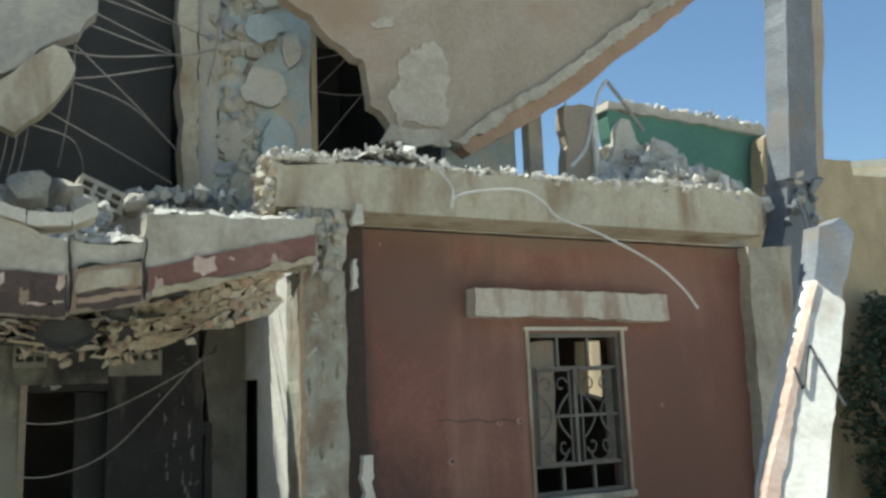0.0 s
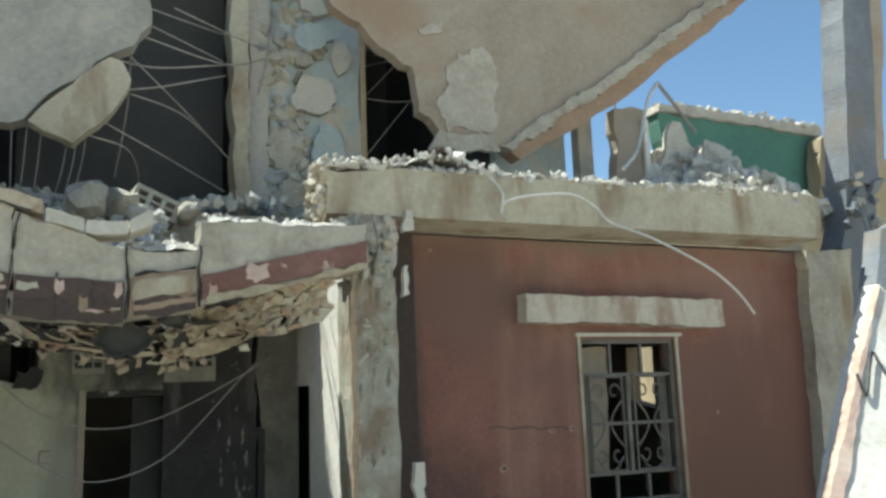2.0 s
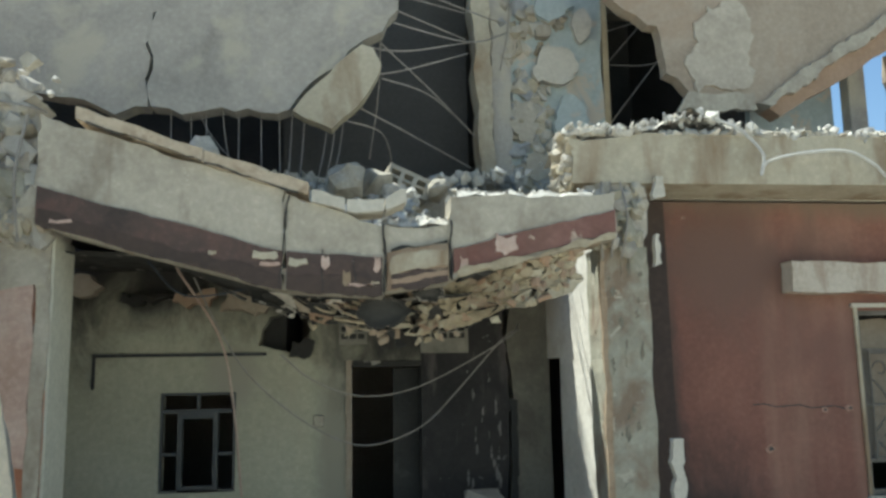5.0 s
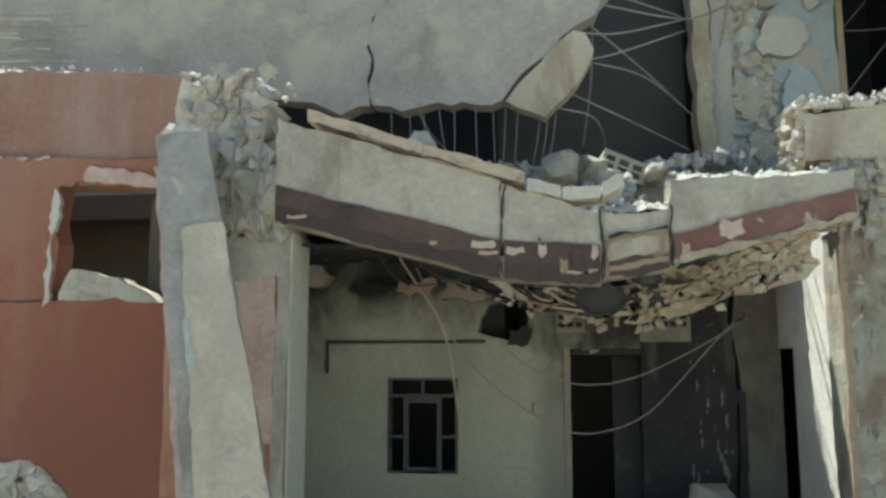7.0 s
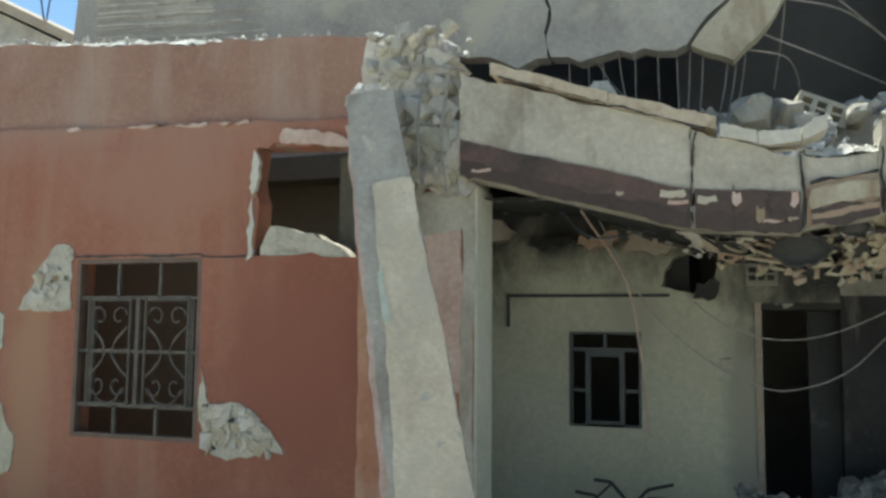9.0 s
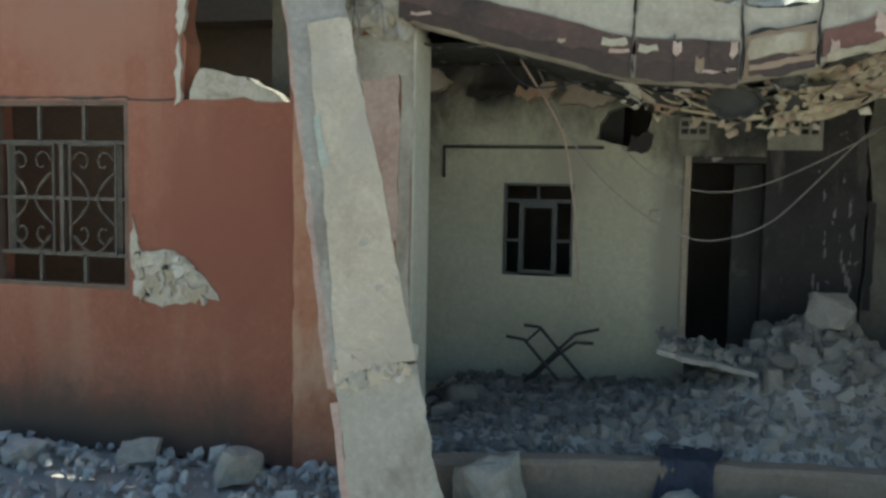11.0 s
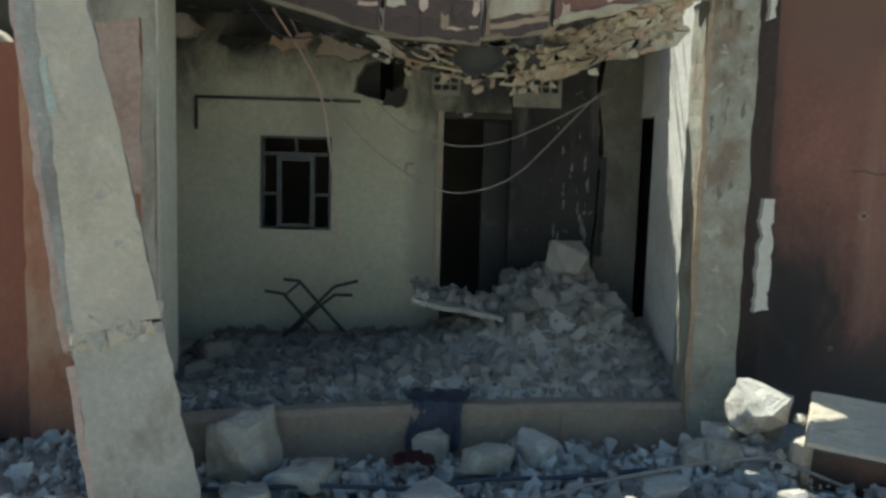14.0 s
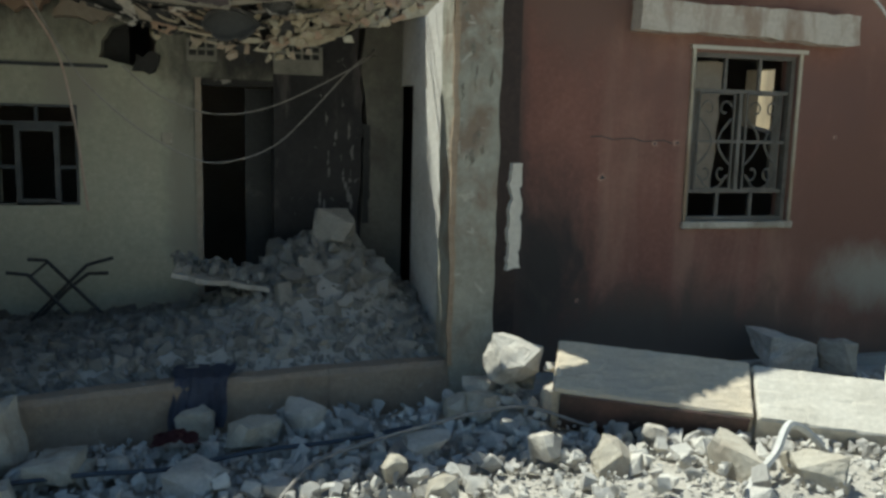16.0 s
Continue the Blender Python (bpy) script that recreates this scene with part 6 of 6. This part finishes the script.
part("crossbar", tube([(-0.20, 0.0, 0.42), (-0.11, 0.12, 0.50)], 0.010, 6), DARKSTEEL, rack)

# cloth on the kerb, rag, hose, cables on the ground
bm = bmesh.new()
g = []
for j in range(15):
    row = []
    for i in range(13):
        u, v = i / 12, j / 14
        x = -0.03 + (0.38 - 0.06 * v) * u - 0.04 * v + 0.03 * math.sin(9 * v) * (u - 0.5)
        if v < 0.45:
            y, z = 5.64 - (v / 0.45) * 0.29, 0.365 - 0.02 * v
        else:
            w = (v - 0.45) / 0.55
            y, z = 5.345 - 0.08 * w, 0.35 - 0.29 * w
        fold = 0.022 * math.sin(u * 21 + 2 * v) * (0.3 + v)
        row.append(bm.verts.new((x, y - abs(fold), z + 0.4 * fold * (v < 0.45))))
    g.append(row)
for j in range(14):
    for i in range(12):
        bm.faces.new((g[j][i], g[j][i + 1], g[j + 1][i + 1], g[j + 1][i]))
bmesh.ops.solidify(bm, geom=list(bm.faces), thickness=0.008)
tagged(part("draped_cloth", bm, CLOTH), "crumpled blue-grey cloth draped over the porch kerb", "cloth")
bm = bmesh.new()
g = [[bm.verts.new((0.26 * (i / 12 - 0.5) * (1 + 0.3 * noise.noise((j * 0.6, 1, 0))), 0.2 * (j / 9 - 0.5) * (1 + 0.3 * noise.noise((i * 0.5, 7, 0))), 0.035 * noise.noise((i * 0.8, j * 0.8, 3)) + 0.03 * math.sin(math.pi * i / 12))) for i in range(13)] for j in range(10)]
for j in range(9):
    for i in range(12):
        bm.faces.new((g[j][i], g[j][i + 1], g[j + 1][i + 1], g[j + 1][i]))
bmesh.ops.solidify(bm, geom=list(bm.faces), thickness=0.008)
tagged(part("rag", bm, REDCLOTH), "crumpled dark red rag lying in the rubble", "rag").location = (-0.02, 4.88, 0.13)
cable("garden_hose", [(-1.2, 4.5, 0.09), (-0.52, 4.56, 0.10), (-0.04, 4.57, 0.09), (0.41, 4.7, 0.10), (0.91, 4.76, 0.10), (1.4, 4.9, 0.10)], 0.014, HOSE, "dark hose lying across the rubble", "hose")
cable("loose_cable", [(0.45, 3.95, 0.08), (0.56, 4.13, 0.12), (0.72, 4.37, 0.14), (1.07, 4.54, 0.17), (1.58, 4.67, 0.22), (1.83, 4.68, 0.25), (2.09, 4.69, 0.25), (2.5, 4.6, 0.12)], 0.011, REBAR, "pale cable lying across the rubble")
cable("grey_conduit", [(2.75, 3.4, 0.10), (2.89, 3.54, 0.17), (3.10, 3.64, 0.27), (3.2, 3.7, 0.38), (3.3, 3.76, 0.38), (3.49, 3.86, 0.28), (3.7, 3.82, 0.10)], 0.024, CABLE, "thick grey conduit arching out of the rubble", "conduit")
cable("roof_cable", [(2.66, 5.47, 3.90), (2.82, 5.44, 3.81), (2.95, 5.4, 3.64), (2.93, 5.4, 3.49), (2.98, 5.4, 3.58), (3.2, 5.4, 3.64), (3.55, 5.4, 3.67), (3.76, 5.4, 3.58), (3.89, 5.4, 3.47), (4.3, 5.4, 3.35), (4.81, 5.4, 3.14), (5.1, 5.4, 2.94), (5.26, 5.4, 2.76)], 0.011, CABLE, "pale cable hanging off the roof edge")

# ---------------------------------------------------------------- right end: pilaster, post, leaning fragment, neighbour
pil_ = tagged(empty("pilaster", (6.55, 6.0, 0)), "weathered concrete pilaster at the end of the red wall", "pilaster", kind="structure")
part("grey_strip", plate(jag([(6.30, 0), (6.72, 0), (6.74, 1.1), (6.78, 3.44), (6.40, 3.42), (6.33, 1.1)], 0.012, 0.1, 130, straight=(0,)), [], 5.86, 6.2), CONC, pil_).location = (-6.55, -6, 0)
part("tan_strip", plate(jag([(6.70, 0), (6.80, 0), (6.80, 1.1), (7.04, 3.47), (6.77, 3.44), (6.74, 1.1)], 0.012, 0.1, 230, straight=(0,)), [], 5.9, 6.2), CONC_WARM, pil_).location = (-6.55, -6, 0)
post = tagged(empty("broken_post", (7.4, 6.0, 0)), "tall grey concrete post with a tan side, broken at the middle", "post")
part("lower_shaft", plate(jag([(6.84, 0), (7.30, 0), (7.50, 3.32), (7.60, 3.75), (7.58, 4.23), (7.17, 4.2), (7.07, 3.29)], 0.02, 0.1, 231, straight=(0,)), [], 6.02, 6.3), POSTMAT, post, "crushed lower half of the post").location = (-7.4, -6, 0)
part("upper_shaft", plate(jag([(7.18, 4.2), (7.58, 4.15), (7.87, 6.6), (7.44, 6.6), (7.28, 5.0)], 0.008, 0.12, 131), [], 5.95, 6.25), POSTMAT, post).location = (-7.4, -6, 0)
part("tan_side", plate(jag([(7.585, 4.23), (7.75, 4.44), (8.08, 6.6), (7.88, 6.6)], 0.008, 0.12, 132), [], 5.97, 6.4), CONC_TAN, post, "tan plaster along the post's side").location = (-7.4, -6, 0)
rnd = random.Random(61)
for k in range(10):
    z = rnd.uniform(3.5, 4.3)
    bm = rock(1700 + k, rnd.uniform(0.06, 0.2), 0.12, rnd.uniform(0.06, 0.2), 12)
    bm.transform(pose(rnd.uniform(7.12, 7.6) - 7.4, -0.02, z, rnd.uniform(-30, 30), rnd.uniform(-40, 40), 0))
    part("crushed_piece", bm, rnd.choice((CONC_BLUE, POSTMAT, CONC)), post)
for k in range(2):
    part("bent_bar", tube(smooth([(7.15 + 0.09 * k - 7.4, -0.1, 3.3), (7.2 + 0.08 * k - 7.4, -0.16, 3.6), (7.22 + 0.07 * k - 7.4, -0.08, 3.95)], 5), 0.006, 5), DARKSTEEL, post)
frag = tagged(empty("leaning_fragment", (7.0, 5.8, 0)), "broken white concrete fragment leaning against the post", "slab fragment")
def fwarp(x, d, z):
    """The fragment leans back on the post and turns its broad side up to the open street."""
    y = 4.6 + 0.33 * (z - 1.5) - 0.25 * (x - 7.2)
    k = (y + 0.1) / 6.1
    return (0.08 + (x - 0.08) * k, y + d, 2.14 + (z - 2.14) * k)


def fplate(pts, d0, d1, m, n, lab, seed):
    part(n, plate(jag(pts, 0.012, 0.09, seed), [], d0, d1, warp=fwarp), m, frag, lab).location = (-7, -5.8, 0)


fplate([(7.46, 3.14), (7.86, 2.92), (7.30, 1.04), (7.02, 0.0), (6.72, -1.4), (6.24, -1.4), (6.34, 0.0), (6.54, 1.1), (7.07, 2.36)], 0.0, 0.16, WHITE, "white_slab", "", 133)
fplate([(7.45, 3.13), (7.15, 2.43), (6.63, 1.1), (6.42, 0.1), (6.30, -1.4), (6.22, -1.4), (6.30, 0.1), (6.45, 1.11), (7.04, 2.36)], -0.03, 0.05, PINKISH, "pink_side", "side with flaked pink paint", 134)
# Head gets the dark post tone in place of falling shade.
fplate([(7.63, 3.72), (8.0, 3.84), (8.16, 3.69), (7.86, 2.92), (7.46, 3.14)], 0.02, 0.2, POSTMAT, "grey_head", "upper end with its shade put into the grey", 135)
bb = [Vector(fwarp(x, -0.05, z)) - Vector((7, 5.8, 0)) for x, z in ((6.95, 2.25), (7.05, 2.05), (7.18, 2.45), (7.3, 2.3), (7.62, 1.85))]
part("bent_bar", tube(smooth(bb, 6), 0.012, 5), DARKSTEEL, frag, "bent dark bar")

tagged(part("neighbour_wall", plate(jag([(7.9, 0), (20, 0), (20, 5.15), (11.2, 4.93), (10.36, 4.89), (10.34, 5.10), (9.71, 5.08), (8.0, 5.0)], 0.01, 0.3, 135, straight=(0, 1)), [], 7.6, 7.9), OCHRE), "stained ochre wall of the neighbouring plot", "wall", kind="structure")
house = tagged(empty("far_house", (34, 24, 0)), "distant beige flat-roofed house", "house")
part("wall", plate([(-8, 0), (12, 0), (12, 11.2), (-4.2, 11.2), (-8, 10.2)], [], 0, 8), BEIGE, house).location = (0, 0, 0)
part("roof", box(-4.0, 12.2, -0.25, 8.2, 11.2, 11.55), BEIGE, house)
house.rotation_euler = (0, 0, radians(-35))
house2 = tagged(empty("far_house", (-16, 15, 0)), "distant grey house with a sloping dark eaves edge", "house")
part("wall", plate([(-9, 0), (2.3, 0), (2.3, 8.2), (1.7, 8.45), (-9, 13.6)], [], 0, 6), CONC_OLD, house2)
part("roof", plate([(2.4, 8.2), (2.4, 8.42), (-9, 13.95), (-9, 13.6)], [], -0.4, 6.2), CONC_TAN, house2)
for k, dx in enumerate((-0.55, 0.35)):
    part("antenna_wire", tube([(1.45, -0.2, 8.7), (1.45 + dx, -0.2, 11.2)], 0.02, 5), HOSE, house2, "thin dark wire")

gw = tagged(empty("green_wall_fragment", (7.0, 7.0, 3.74)), "tilted fragment of green plastered wall with rubble on top", "wall fragment")
def gpart(n, pts, y0, y1, m, seed, lab="", amp=0.012):
    part(n, plate(jag(pts, amp, 0.1, seed), [], y0, y1), m, gw, lab).location = (-7, -7, -3.74)


gpart("green_face", [(5.91, 5.20), (6.0, 4.5), (7.98, 4.40), (8.3, 4.9), (8.3, 5.17)], 7.25, 7.45, GREEN, 136)
hb = tagged(part("hollow_block", plate([(-0.2, -0.1), (0.2, -0.1), (0.2, 0.1), (-0.2, 0.1)], [rect((-0.17 + 0.12 * i, -0.09 + 0.12 * i, -0.07 + 0.075 * j, -0.015 + 0.075 * j)) for i in range(3) for j in range(2)], -0.09, 0.09), CONC), "broken hollow concrete block in the upper rubble", "block")
hb.matrix_world = pose(0.62, 7.2, 3.80, -12, 22, 10)
gpart("ochre_end", [(7.91, 4.3), (8.31, 4.3), (8.34, 5.12), (8.04, 5.01)], 7.0, 7.2, OCHRE, 137, "torn ochre end of the wall", 0.02)
gpart("top_edge", [(5.88, 5.20), (8.3, 5.15), (8.3, 5.24), (5.9, 5.29)], 7.2, 7.5, BROKEN, 138, "broken concrete top edge", 0.015)
spots = []
for i in range(150):
    x = rnd.uniform(5.95, 8.3)
    spots.append((x, 7.2 + rnd.uniform(0, 0.3), 5.29 - 0.02 * (x - 6.0) + rnd.uniform(-0.02, 0.05), rnd.uniform(0.05, 0.12)))
scatter("fragment_rubble", spots, RUBBLE, 8, "crumbled concrete along the green fragment's top")
tagged(part("wall_stub", plate(jag([(5.13, 3.74), (5.47, 3.74), (5.54, 5.10), (5.15, 5.08)], 0.02, 0.08, 139), [], 7.0, 7.15), CONC_TAN), "small broken tan wall stub on the roof", "wall fragment")
tagged(part("roof_plank", plate(jag([(5.50, 4.2), (5.75, 4.2), (6.0, 4.75), (5.92, 4.97), (5.82, 4.98)], 0.012, 0.08, 140), [], 6.9, 6.98), CONC_PALE), "pale slab splinter leaning in the roof rubble", "slab fragment")
tagged(part("white_stick", box(5.46, 5.52, 6.93, 6.98, 3.9, 4.97, bevel=0.006), WHITE), "short white stick upright in the roof rubble", "stick")
tagged(part("roof_post", box(4.88, 5.06, 7.3, 7.45, 3.74, 5.3, bevel=0.01), CONC_OLD), "dark narrow post under the hanging slab", "post")
tagged(part("roof_panel", plate([(4.0, 3.74), (4.86, 3.74), (4.86, 5.2), (4.0, 5.0)], [], 7.55, 7.65), BLUEWALL), "pale bluish wall panel behind the hanging slab", "panel", kind="structure")
tagged(part("roof_spike", tube([(5.73, 7.0, 5.43), (5.9, 7.0, 5.25), (6.18, 6.98, 4.9)], 0.022, 5), REBAR), "bent steel angle sticking out of the roof rubble", "rebar")
tagged(part("roof_spike", tube([(5.30, 7.2, 5.0), (5.31, 7.2, 5.42)], 0.012, 5), REBAR), "thin steel bar standing on the roof", "rebar")
cable("roof_cable", [(5.69, 6.95, 5.41), (5.52, 6.9, 5.2), (5.36, 6.8, 4.9), (5.1, 6.6, 4.5), (4.7, 6.3, 4.2)], 0.018, CABLE, "pale cable rising from the roof rubble")

# bush by the neighbour's wall
bush = tagged(empty("bush", (10.3, 7.2, 0)), "dark green shrub against the ochre wall", "bush")
for k in range(7):
    part("stem", tube([(0, 0, 0), (rnd.uniform(-0.3, 0.3), rnd.uniform(-0.15, 0.1), 0.9), (rnd.uniform(-0.9, 0.9), rnd.uniform(-0.25, 0.2), rnd.uniform(1.6, 2.9))], 0.025, 5), BARK, bush)
verts, faces = [], []
for k in range(5200):
    a = rnd.uniform(0, 6.28)
    q = rnd.random() ** 0.5
    h = rnd.uniform(0.3, 3.1)
    wid = 1.2 * math.sin(min(1, (h + 0.3) / 2.2) * 1.57) * (1 - max(0, h - 2.2) / 1.3)
    c = Vector((wid * q * math.cos(a), 0.32 * q * math.sin(a), h)) + Vector((0, 0, 0.25 * noise.noise((a, h, q))))
    u = Vector([rnd.gauss(0, 1) for _ in range(3)]).normalized() * rnd.uniform(0.03, 0.06)
    v = u.orthogonal() * 0.55
    n0 = len(verts)
    verts += [c - u, c + v, c + u, c - v]
    faces.append((n0, n0 + 1, n0 + 2, n0 + 3))
me = bpy.data.meshes.new("leaves")
me.from_pydata(verts, [], faces)
part("leaves", me, LEAF, bush)
